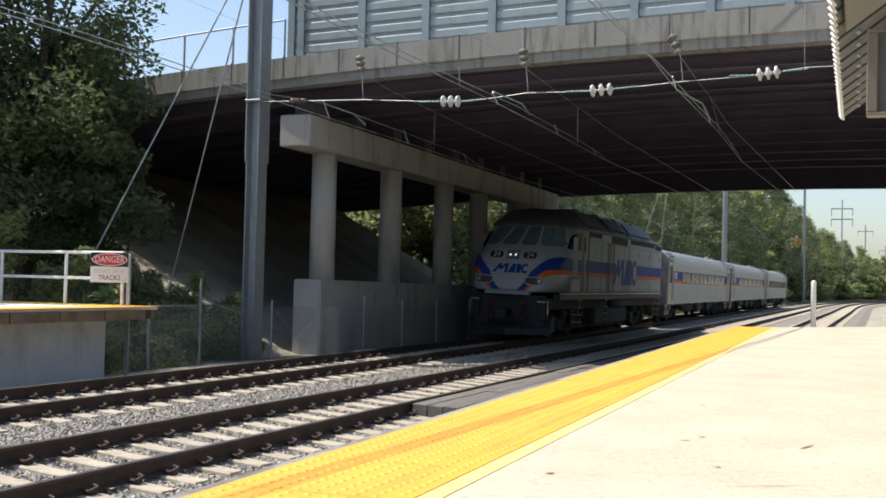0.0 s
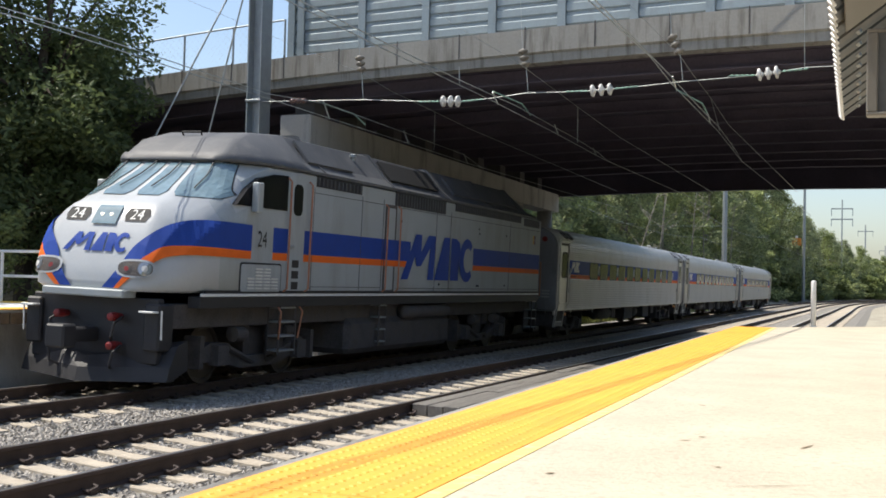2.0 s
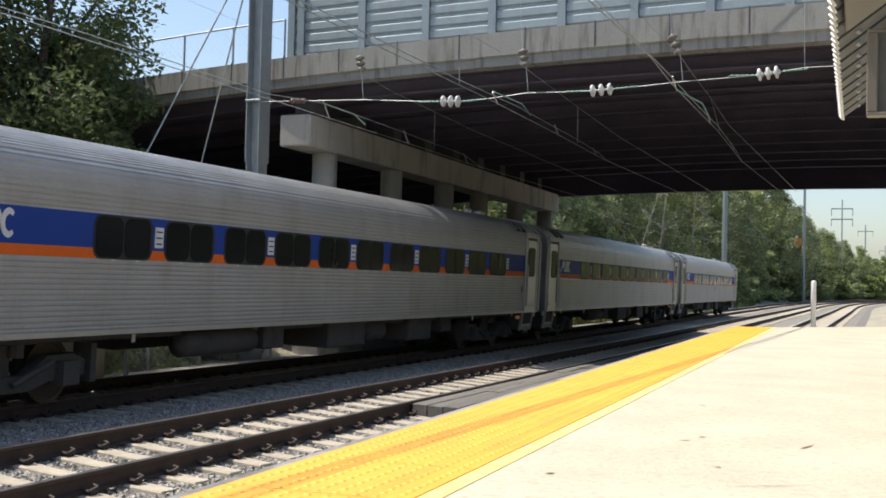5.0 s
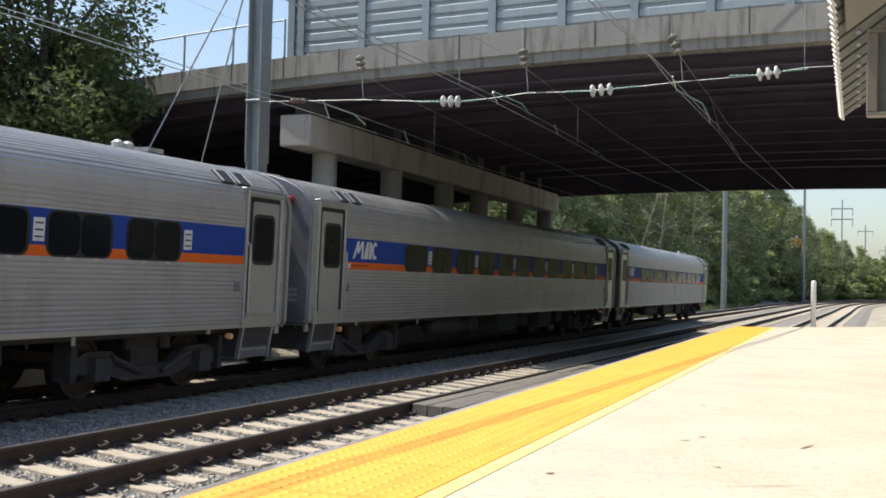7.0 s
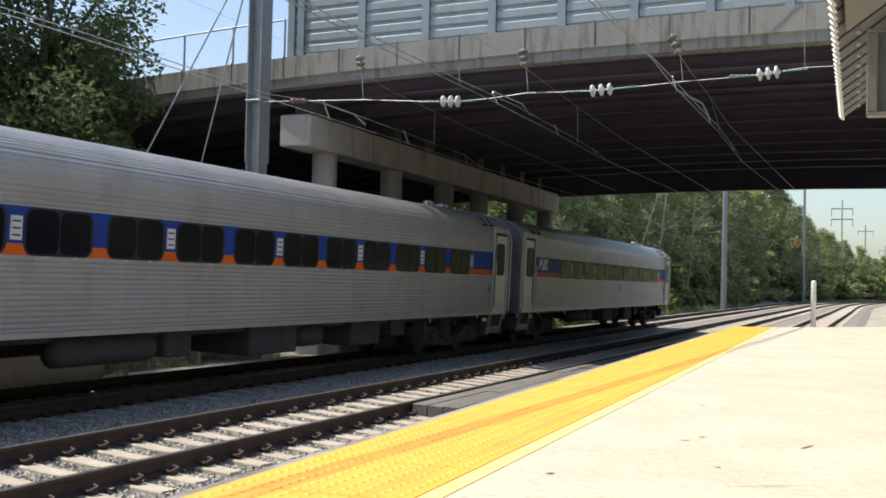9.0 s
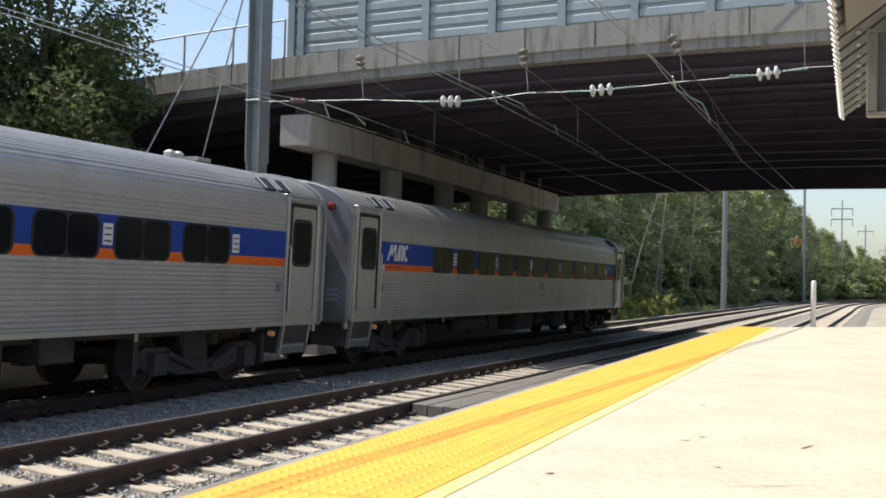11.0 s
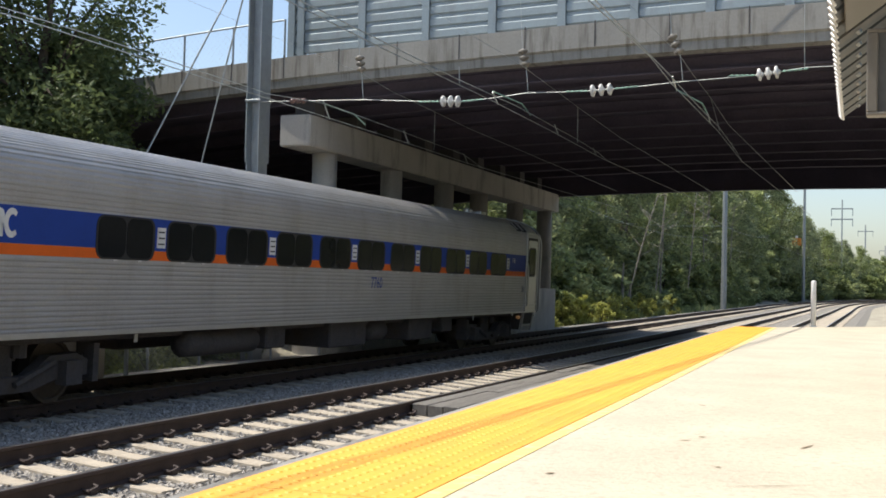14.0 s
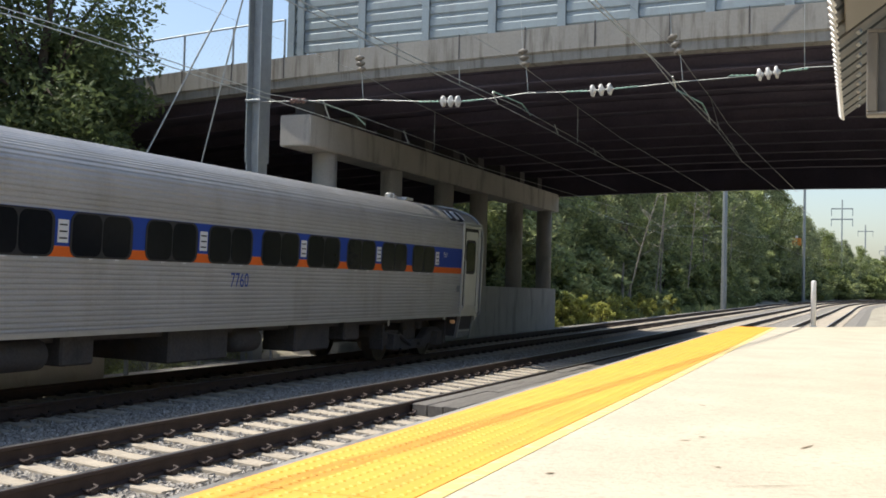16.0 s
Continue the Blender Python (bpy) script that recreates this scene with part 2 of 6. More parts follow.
def ground_z(x, y):
    tx = TRACK_X(min(390, max(-119, y)))
    z = -0.42
    left = tx - 3.6 - x                      # metres left of the far track's ballast
    under = smooth(22.5, 27.5, y) * (1 - smooth(51, 54, y))
    z += under * min(6.3, 0.52 * max(0.0, left + 0.4))
    z += (1 - under) * (0.5 * smooth(1.5, 6, left) + 1.6 * smooth(6, 30, left) * smooth(60, 90, y))
    right = x - 9.0
    z += 5.2 * under * smooth(2, 14, right)
    z += 0.25 * noise.noise(Vector((x * 0.12, y * 0.12, 0))) * smooth(2, 8, abs(left) if left > 0 else 0)
    return z


def build_ground():
    xs = [-2500, -1200, -600, -300, -160, -100] + [-70 + i * 1.25 for i in range(90)] + [50, 70, 110, 180, 320, 700, 1400, 2500]
    ys = [-2500, -1000, -400, -200, -100, -60, -30, -15] + [-5 + i * 2.0 for i in range(90)] + [180, 190, 200, 215, 230, 250, 275, 300, 340, 400, 500, 700, 1100, 1800, 3000]
    bm = bmesh.new()
    grid = [[bm.verts.new((x, y, ground_z(x, y))) for x in xs] for y in ys]
    for a, b in zip(grid, grid[1:]):
        for i in range(len(xs) - 1):
            bm.faces.new((a[i], a[i + 1], b[i + 1], b[i]))
    tagged(link("ground", bm, M_SOIL, True), "brown soil and weeds beside the railway line", "ground", kind="structure")


def build_ballast():
    bm = bmesh.new()
    ys = [-60 + 2.5 * i for i in range(180)]
    secs = []
    for y in ys:
        m = level_frame(y)
        w = 10.6
        prof = ((-4.4, -0.5), (-3.2, -0.30), (-2.2, -0.24), (-1.35, -0.235), (1.35, -0.235), (2.15, -0.235), (GAP_X - 1.35, -0.235), (GAP_X + 1.35, -0.235), (GAP_X + 2.65, -0.235), (GAP_X + 5.35, -0.235), (w - 0.4, -0.24), (w + 0.6, -0.5))
        secs.append([m @ Vector((px, 0, pz + bed_z(px))) for px, pz in prof])
    loft(bm, secs, closed=False, caps=False)
    tagged(link("ballast_bed", bm, M_BALLAST_BED), "grey crushed stone ballast bed under the tracks", "ballast", kind="structure")


PLAT_Z = 1.20
EDGE0, EDGE1 = Vector((-1.92, 2.69, 0)), Vector((-2.85, 19.40, 0))   # line of the platform edge
EDGE_DIR = (EDGE1 - EDGE0).normalized()
EDGE_NRM = Vector((EDGE_DIR.y, -EDGE_DIR.x, 0))                    # away from the track


def plat(u, v, z):
    """u metres along the platform edge, v metres back from it."""
    q = EDGE0 + EDGE_DIR * u + EDGE_NRM * v
    return Vector((q.x, q.y, z))


def build_platform():
    bm = bmesh.new()
    a, b = -20.0, 16.74
    # slabs between joints
    far = [plat(b, 0, 0), plat(b + 0.2, 0.6, 0), plat(b + 2.6, 2.3, 0), plat(b + 6, 5, 0), plat(b + 6, 9, 0)]
    lo = [plat(a, 0, 0), plat(a, 9, 0)]
    outline = [lo[0], *far, lo[1]]
    top = [bm.verts.new((q.x, q.y, PLAT_Z)) for q in outline]
    bot = [bm.verts.new((q.x, q.y, -0.6)) for q in outline]
    bm.faces.new(top)
    for i in range(len(top)):
        j = (i + 1) % len(top)
        bm.faces.new((top[i], bot[i], bot[j], top[j]))
    tagged(link("platform", bm, M_PLAT), "sunlit pale concrete station platform with worn patches", "platform", kind="structure")


def skew_y(x):
    """Line of the bridge's near face."""
    return 25.55 - 0.105 * (x + 8)


CREST = lambda x: -0.0016 * (x + 5.5) ** 2   # the deck's crest


def build_bridge():
    br = thing("road_bridge", None, "concrete and steel road bridge over the tracks", "bridge", kind="structure")
    xs = [-60 + 2.0 * i for i in range(56)]
    # fascia with parapet
    bm = bmesh.new()
    secs = []
    for x in xs:
        y, z = skew_y(x), 7.05 + CREST(x)
        secs.append([Vector(q) for q in ((x, y, z), (x, y, z + 0.20), (x, y - 0.07, z + 0.24), (x, y - 0.07, z + 0.80), (x, y + 0.30, z + 0.80), (x, y + 0.45, z + 0.0))])
    loft(bm, secs)
    part("parapet", bm, M_CONC, br, "stained concrete parapet")
    bm = bmesh.new()
    secs = []
    for x in xs:
        z = 7.05 + CREST(x)
        y0, y1 = skew_y(x) + 0.45, skew_y(x) + 25.9
        secs.append([Vector(q) for q in ((x, y0, z + 0.05), (x, y0, z + 0.45), (x, y1, z + 0.45), (x, y1, z + 0.05))])
    loft(bm, secs)
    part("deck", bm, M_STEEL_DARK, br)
    for k in range(10):
        bm = bmesh.new()
        secs = []
        off = 1.0 + k * 2.69
        deep = 1.0 if k == 9 else 0.36     # the far fascia girder is the deepest
        for x in xs[::2]:
            y, z = skew_y(x) + off, 7.10 + CREST(x)
            secs.append([Vector(q) for q in ((x, y - 0.2, z - deep), (x, y + 0.2, z - deep), (x, y + 0.2, z - deep + 0.04), (x, y + 0.012, z - deep + 0.04), (x, y + 0.012, z), (x, y - 0.012, z), (x, y - 0.012, z - deep + 0.04), (x, y - 0.2, z - deep + 0.04))])
        loft(bm, secs)
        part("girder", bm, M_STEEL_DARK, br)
    bm = bmesh.new()
    secs = []
    for x in xs:
        y, z = skew_y(x) + 25.9, 7.05 + CREST(x)
        secs.append([Vector(q) for q in ((x, y, z - 0.1), (x, y, z + 0.9), (x, y + 0.3, z + 0.9), (x, y + 0.3, z - 0.1))])
    loft(bm, secs)
    part("parapet", bm, M_CONC, br)
    return br


PIER_X, PIER_Y0, PIER_Y1 = -15.47, 27.4, 51.5


def build_pier():
    pr = thing("bridge_pier", None, "concrete bridge pier with round columns and cap beam", "pier", kind="structure")
    sl = -0.0306
    f = lambda y, dx: PIER_X + dx + sl * (y - PIER_Y0)
    def bar(name, y0, y1, d0, d1, z0, z1, bev, fall=(0.0, 0.0)):
        bm = bmesh.new()
        v = [bm.verts.new((f(y, d), y, z + k * (PIER_Y1 - y) / 25)) for z, k in ((z0, fall[0]), (z1, fall[1])) for y, d in ((y0, d0), (y0, d1), (y1, d1), (y1, d0))]
        for q in ((0, 3, 2, 1), (4, 5, 6, 7), (0, 1, 5, 4), (1, 2, 6, 5), (2, 3, 7, 6), (3, 0, 4, 7)):
            bm.faces.new([v[i] for i in q])
        bmesh.ops.bevel(bm, geom=bm.edges[:], offset=bev, segments=2, affect="EDGES")
        return part(name, bm, M_PIER, pr)
    bar("crash_wall", PIER_Y0, PIER_Y1, -0.42, 0.42, -0.6, 1.62, 0.04, (0.0, 0.19))
    bar("cap_beam", 26.5, PIER_Y1 + 0.1, -0.465, 0.465, 5.2, 6.03, 0.03, (0.14, 0.15))
    for k in range(9):     # bearing blocks under the girders
        x = PIER_X
        for _ in range(3):
            yb = skew_y(x) + 1.0 + k * 2.69
            x = f(yb, 0)
        if yb + 0.3 < PIER_Y1:
            part("bearing", cbox(x - 0.3, x + 0.3, yb - 0.3, yb + 0.3, 6.02, 6.742 + CREST(x), 0.02), M_PIER_DARK, pr, "dark bearing block")
    for y in (28.3, 33.0, 37.7, 41.5, 46.2, 50.8):
        bm = bmesh.new()
        lathe(bm, ((0.35, 1.5), (0.35, 5.36)), at=(f(y, 0), y, 0), seg=24)
        part("column", bm, M_PIER, pr, smooth=True)


build_ground()
build_ballast()
build_platform()
build_bridge()
build_pier()

# ---------------- tracks: rails, ties, clips, stones ----------------
def sweep_rail(offset, sx, y0, y1):
    """A rail with head, web and foot along the line; the head's top is its own material."""
    prof = [(-0.07, -0.185), (0.07, -0.185), (0.07, -0.172), (0.012, -0.155), (0.009, -0.05), (0.036, -0.038), (0.036, -0.006), (0.030, 0.0), (-0.030, 0.0), (-0.036, -0.006), (-0.036, -0.038), (-0.009, -0.05), (-0.012, -0.155), (-0.07, -0.172)]
    bm = bmesh.new()
    secs = []
    y = y0
    while y <= y1:
        m = track_frame(y, offset)
        secs.append([m @ Vector((sx + a, 0, b)) for a, b in prof])
        y += 2.0 if y < 120 else 5.0
    loft(bm, secs)
    bm.normal_update()
    n = len(prof)
    for i, f in enumerate(bm.faces):
        if i < (len(secs) - 1) * n and i % n == 7:
            f.material_index = 1
    return bm


def tie_mesh():
    bm = bmesh.new()
    secs = []
    for x, w, z in ((-1.30, 0.115, -0.195), (-1.0, 0.12, -0.187), (-0.5, 0.12, -0.187), (-0.30, 0.11, -0.20), (0.30, 0.11, -0.20), (0.5, 0.12, -0.187), (1.0, 0.12, -0.187), (1.30, 0.115, -0.195)):
        secs.append([Vector((x, -w - 0.02, -0.42)), Vector((x, w + 0.02, -0.42)), Vector((x, w, z - 0.015)), Vector((x, w - 0.02, z)), Vector((x, -w + 0.02, z)), Vector((x, -w, z - 0.015))])
    loft(bm, secs)
    bmesh.ops.recalc_face_normals(bm, faces=bm.faces)
    me = bpy.data.meshes.new("tie")
    bm.to_mesh(me)
    bm.free()
    me.materials.append(M_TIE)
    return me


def build_track(offset, y0, y1, ties_to, label):
    tr = thing("railway_track", None, label, "railway track", kind="structure")
    for sx in (-0.7525, 0.7525):
        part("rail", sweep_rail(offset, sx, y0, y1), [M_RAIL, M_RAILTOP], tr, "rusty brown steel rail with worn top")
    me = tie_mesh()
    rng = random.Random(4)
    y, k, clips = y0, 0, bmesh.new()
    extra = bmesh.new()
    while y < y1 - 1:
        m = track_frame(y, offset) @ pose(rng.uniform(-0.02, 0.02), 0, rng.uniform(-0.008, 0.004), 0, 0, rng.uniform(-1.0, 1.0) - 7)
        if max(y0, 3) <= y < ties_to:
            ob = new("tie", me)
            ob.matrix_world = m
            ob.parent = tr
        else:
            verts = [extra.verts.new(m @ v.co) for v in me.vertices]
            for p in me.polygons:
                extra.faces.new([verts[i] for i in p.vertices])
        if 3 < y < 60:
            for sx in (-0.7525, 0.7525):
                for e in (-1, 1):
                    c = m @ Vector((sx + e * 0.12, 0, -0.16))
                    r, u = m.to_3x3() @ Vector((1, 0, 0)), m.to_3x3() @ Vector((0, 1, 0))
                    pts = [c + r * (e * -0.05) + u * -0.05 + Vector((0, 0, 0.02)), c + r * (e * 0.06) + u * -0.06 + Vector((0, 0, 0.015)), c + r * (e * 0.07) + u * 0.03 + Vector((0, 0, 0.045)), c + r * (e * -0.02) + u * 0.06 + Vector((0, 0, 0.05))]
                    for a, b in zip(pts, pts[1:]):
                        tube(clips, a, b, 0.017, seg=5)
                    box(clips, c.x - 0.05, c.x + 0.05, c.y - 0.045, c.y + 0.045, c.z - 0.03, c.z + 0.012)
        y += 0.61
        k += 1
    tagged(part("rail_clips", clips, M_CLIP, tr), kind="stuff")
    tagged(part("ties", extra, M_TIE, tr), kind="stuff")
    return tr


def build_stones():
    """Crushed stones of the ballast, joined as one heap."""
    rng = np.random.default_rng(5)
    base = np.array([(1, 0, -.4), (-.4, .9, -.4), (-.5, -.8, -.4), (.5, .6, .5), (-.8, .1, .5), (.4, -.7, .5), (0, 0, .9)], float)
    faces = np.array([(0, 1, 3), (1, 2, 4), (2, 0, 5), (1, 4, 3), (2, 5, 4), (0, 3, 5), (3, 4, 6), (4, 5, 6), (5, 3, 6)])
    n = 125000
    yy = 6.5 + 33 * rng.random(n) ** 1.55
    loc = -3.3 + 9.6 * rng.random(n)
    big = 0.016 + 0.022 * rng.random(n)
    pos = np.empty((n, 3))
    cache = {}
    for i in range(n):
        key = round(yy[i] * 2)
        if key not in cache:
            cache[key] = np.array(level_frame(key / 2))
        m = cache[key]
        u = loc[i]
        d = min(abs(u), abs(u - GAP_X))
        if d < 1.3:     # heaped between the ties
            k = round((yy[i] + 6.0) / 0.61 - 0.5)
            yy[i] = -6.0 + (k + 0.5) * 0.61 + 0.30 * (rng.random() - 0.5) - 0.123 * (u if abs(u) < 1.3 else u - GAP_X)
            big[i] *= 1.15
            key = round(yy[i] * 2)
            if key not in cache:
                cache[key] = np.array(level_frame(key / 2))
            m = cache[key]
        z = -0.252 + 0.02 * rng.random() if d < 1.3 else (-0.222 if u < GAP_X + 1.6 and u > -2 else -0.27 - 0.18 * max(0, abs(u - 2.1) - 3.6))
        p = m @ np.array((u, yy[i] - key / 2, z + bed_z(u), 1))
        pos[i] = p[:3]
    a = rng.random((n, 3)) * 6.28
    ca, sa = np.cos(a), np.sin(a)
    v = base[None] * (big[:, None] * (0.7 + 0.6 * rng.random((n, 3))))[:, None, :] * (0.85 + 0.3 * rng.random((n, 7, 1)))
    def rot(v, i, j, k):
        out = v.copy()
        out[..., i] = v[..., i] * ca[:, k, None] - v[..., j] * sa[:, k, None]
        out[..., j] = v[..., i] * sa[:, k, None] + v[..., j] * ca[:, k, None]
        return out
    v = rot(rot(rot(v, 0, 1, 0), 1, 2, 1), 0, 1, 2) + pos[:, None, :]
    f = faces[None] + (np.arange(n) * 7)[:, None, None]
    me = bpy.data.meshes.new("ballast_stones")
    me.from_pydata(v.reshape(-1, 3).tolist(), [], f.reshape(-1, 3).tolist())
    me.materials.append(M_BALLAST)
    tagged(new("ballast_stones", me), "loose grey crushed ballast stones round the ties", "ballast", kind="stuff")


build_track(GAP_X, -6.0, 390, 98, "near railway track on pale concrete ties")
build_track(0.0, -6.0, 390, 98, "far railway track on pale concrete ties")
build_track(GAP_X + 4.0, -6.0, 390, 98, "third railway track beside the platform wall")
build_stones()


# ---------------- platform edge, boards, post ----------------
def build_edge():
    ed = thing("tactile_edge", None, "bright yellow tactile strip along the platform edge", "tactile strip", kind="structure")
    def slab(u0, u1, v0, v1, z0, z1):
        bm = bmesh.new()
        loft(bm, [[plat(u, v, z) for u, v in ((u0, v0), (u1, v0), (u1, v1), (u0, v1))] for z in (z0, z1)])
        return bm
    u = -12.0
    while u < 16.70:
        w = min(0.61, 16.72 - u)
        part("tile", slab(u + 0.002, u + w - 0.002, 0.02, 0.605, PLAT_Z - 0.02, PLAT_Z + 0.004), M_YELLOW, ed)
        u += 0.612
    part("paint_margin", slab(-12, 16.70, 0.609, 0.675, PLAT_Z - 0.02, PLAT_Z + 0.0025), M_YFADE, ed, "faded pale yellow paint margin")
    part("nosing", slab(-12, 16.74, -0.02, 0.018, PLAT_Z - 0.12, PLAT_Z + 0.002), M_CONC, ed, "grey concrete nosing")
    vs, fs = [], []
    for i in range(int(15 / 0.06)):
        for j in range(9):
            c = plat(-1.0 + i * 0.06, 0.065 + j * 0.062, PLAT_Z + 0.004)
            n0 = len(vs)
            for r, h in ((0.014, 0.0), (0.008, 0.0035)):
                for k in range(6):
                    vs.append((c.x + r * math.cos(k * 1.0472), c.y + r * math.sin(k * 1.0472), c.z + h))
            fs += [(n0 + k, n0 + (k + 1) % 6, n0 + 6 + (k + 1) % 6, n0 + 6 + k) for k in range(6)] + [tuple(n0 + 6 + k for k in range(6))]
    me = bpy.data.meshes.new("domes")
    me.from_pydata(vs, [], fs)
    me.materials.append(M_YELLOW)
    ob = new("domes", me)
    ob.parent = ed
    tagged(ob, "raised yellow warning domes", kind="stuff")
    # timber walkway between rail and platform
    tm = thing("board_crossing", None, "weathered grey timber boards between rail and platform", "boardwalk", kind="structure")
    rng = random.Random(3)
    for r in range(8):
        y = 16.0
        while y < 34:
            ln = 2.6 + rng.uniform(-0.3, 0.3)
            m = track_frame(y + ln / 2, GAP_X)
            bm = cbox(0.80 + 0.26 * r, 1.045 + 0.26 * r, -ln / 2 + 0.01, ln / 2 - 0.01, -0.22, -0.03 + rng.uniform(-0.008, 0.008), 0.008)
            ob = part("plank", bm, M_TIMBER, tm)
            ob.matrix_world = m
            y += ln
    # marks on the slab
    for u, v, l, w, a in ((2.0, 1.62, 0.15, 0.012, 75), (1.95, 1.15, 0.05, 0.02, 20), (2.1, 1.20, 0.035, 0.02, 0), (1.0, 1.55, 0.36, 0.005, 35), (3.4, 1.05, 0.04, 0.02, 10), (0.9, 0.85, 0.04, 0.02, 50), (1.3, 1.35, 0.03, 0.018, 0)):
        c = plat(u, v, PLAT_Z + 0.003)
        bm = bmesh.new()
        vs2 = []
        for i in range(9):
            t = 2 * math.pi * i / 9
            vs2.append(bm.verts.new(c + Matrix.Rotation(radians(a), 3, "Z") @ Vector((l / 2 * math.cos(t) * random.uniform(0.8, 1.1), w / 2 * math.sin(t) * random.uniform(0.7, 1.2), 0))))
        bm.faces.new(vs2)
        tagged(link("stain", bm, M_OLDWOOD), "small brown rust stain on the platform", "stain", kind="structure")


def build_bollard():
    bo = thing("white_post", pose(-1.72, 20.75, PLAT_Z), "white painted post at the platform end", "post")
    bm = bmesh.new()
    lathe(bm, ((0.043, 0.0), (0.043, 0.76), (0.036, 0.79), (0.02, 0.80)), seg=16)
    part("shaft", bm, M_WHITE, bo, smooth=True)
    part("base_plate", cbox(-0.06, 0.06, -0.06, 0.06, 0.0, 0.012, 0.003), M_GALV, bo)


build_edge()
build_bollard()

# ---------------- the train ----------------
from mathutils.bvhtree import BVHTree

M_SILVER = mat("silver_grey_paint", (0.36, 0.395, 0.41), 0.6, metal=0.05, vary=0.07, scale=1.5, fine=25, bump=0.04, stain=((0.22, 0.20, 0.17), 0.9, 0.35, (1, 1.6, 0.3)))
M_NOSE = mat("nose_white_paint", (0.43, 0.455, 0.475), 0.38, vary=0.06, scale=2, fine=30, bump=0.03)
M_ROOF = mat("loco_roof_paint", (0.085, 0.089, 0.096), 0.6, vary=0.25, scale=1.6, fine=25, bump=0.1, stain=((0.17, 0.165, 0.16), 2, 0.4, (1, 1, 1)))
M_STAINLESS = mat("stainless_steel", (0.50, 0.49, 0.47), 0.46, metal=0.5, vary=0.12, scale=1.2, fine=30, bump=0.03, stain=((0.34, 0.31, 0.26), 1.1, 0.4, (2.5, 1.5, 0.4)))
M_STAIN_FLAT = mat("stainless_plate", (0.52, 0.52, 0.51), 0.42, metal=0.7, vary=0.12, scale=2.5, fine=30, bump=0.03)
M_ENDSTEEL = mat("end_plate_steel", (0.26, 0.27, 0.29), 0.5, metal=0.5, vary=0.18, scale=1.5, fine=20, bump=0.05, stain=((0.14, 0.13, 0.12), 1.2, 0.6, (1, 1, 0.5)))
M_BLUE = mat("blue_band", (0.020, 0.060, 0.30), 0.6, vary=0.12, scale=3, fine=40, bump=0.03, spec=0.2)
M_ORANGE = mat("orange_band", (0.80, 0.15, 0.02), 0.6, vary=0.10, scale=3, fine=40, bump=0.03, spec=0.2)
M_GLASS = mat("tinted_glass", (0.012, 0.013, 0.015), 0.10, vary=0.2, scale=1, fine=10, bump=0, spec=0.08)
M_SCREEN = mat("windscreen_glass", (0.16, 0.24, 0.28), 0.08, vary=0.3, scale=1.2, fine=10, bump=0, spec=0.8)
# seal rubber; the same black also paints the shade in coach door recesses
M_RUBBER = mat("rubber_and_recess_black", (0.02, 0.02, 0.02), 0.7, vary=0.2, scale=10, fine=60, bump=0.05)
M_UNDER = mat("underframe_grime", (0.085, 0.078, 0.078), 0.85, vary=0.45, scale=3, fine=25, bump=0.3, stain=((0.075, 0.06, 0.045), 3, 0.7, (1, 1, 1)))
M_WHEEL = mat("wheel_steel", (0.10, 0.085, 0.07), 0.6, metal=0.5, vary=0.3, scale=5, fine=30, bump=0.1)
M_HANDRAIL = mat("orange_handrail", (0.38, 0.17, 0.10), 0.5, vary=0.15, scale=8, fine=40, bump=0.03)
M_RED = mat("red_paint", (0.22, 0.02, 0.02), 0.45, vary=0.2, scale=6, fine=30, bump=0.05)
M_LAMP = mat("lamp_lens", (0.38, 0.39, 0.40), 0.15, metal=0.7, vary=0.1, scale=20, fine=60, bump=0)
M_HEADLIGHT = glow_mat("lit_headlamp", (1.0, 0.93, 0.80), 0.8)
M_AMBER = glow_mat("amber_lamp", (0.75, 0.40, 0.18), 0.08)
M_FADEDW = mat("faded_white_ink", (0.40, 0.40, 0.41), 0.6, vary=0.15, scale=20, fine=60, bump=0)
M_FLAGY = mat("crest_yellow", (0.70, 0.50, 0.05), 0.5, vary=0.1, scale=9, fine=40, bump=0)


def grid_decal(bvh, way, us, vs, point, lift):
    """A thin plate laid on a body: points of the (u, v) grid are cast along way onto it and lifted."""
    bm = bmesh.new()
    rows = []
    for v in vs:
        row = []
        for u in us:
            q = Vector(point(u, v))
            hit, nrm, _, _ = bvh.ray_cast(q, way)
            row.append(bm.verts.new((hit if hit else q) - Vector(way) * lift))
        rows.append(row)
    for a, b in zip(rows, rows[1:]):
        for i in range(len(us) - 1):
            bm.faces.new((a[i], a[i + 1], b[i + 1], b[i]))
    return bm


def text_mesh(body, size, shear=0.0):
    cu = bpy.data.curves.new("lettering", "FONT")
    cu.body, cu.size, cu.shear, cu.align_x, cu.align_y = body, size, shear, "CENTER", "CENTER"
    cu.resolution_u = 3
    tmp = bpy.data.objects.new("tmp", cu)
    scene.collection.objects.link(tmp)
    me = bpy.data.meshes.new_from_object(tmp.evaluated_get(bpy.context.evaluated_depsgraph_get()))
    bpy.data.objects.remove(tmp)
    bpy.data.curves.remove(cu)
    return me


def lettering(name, body, size, m, material, parent, label="", wide=1.0, shear=0.0):
    """Flat letters, x along the writing and y up, at the pose m of the parent's space."""
    me = text_mesh(body, size, shear)
    me.transform(m @ Matrix.Diagonal((wide, 1, 1, 1)))
    me.materials.clear()
    me.materials.append(material)
    ob = new(name, me)
    ob.parent = parent
    return tagged(ob, label)


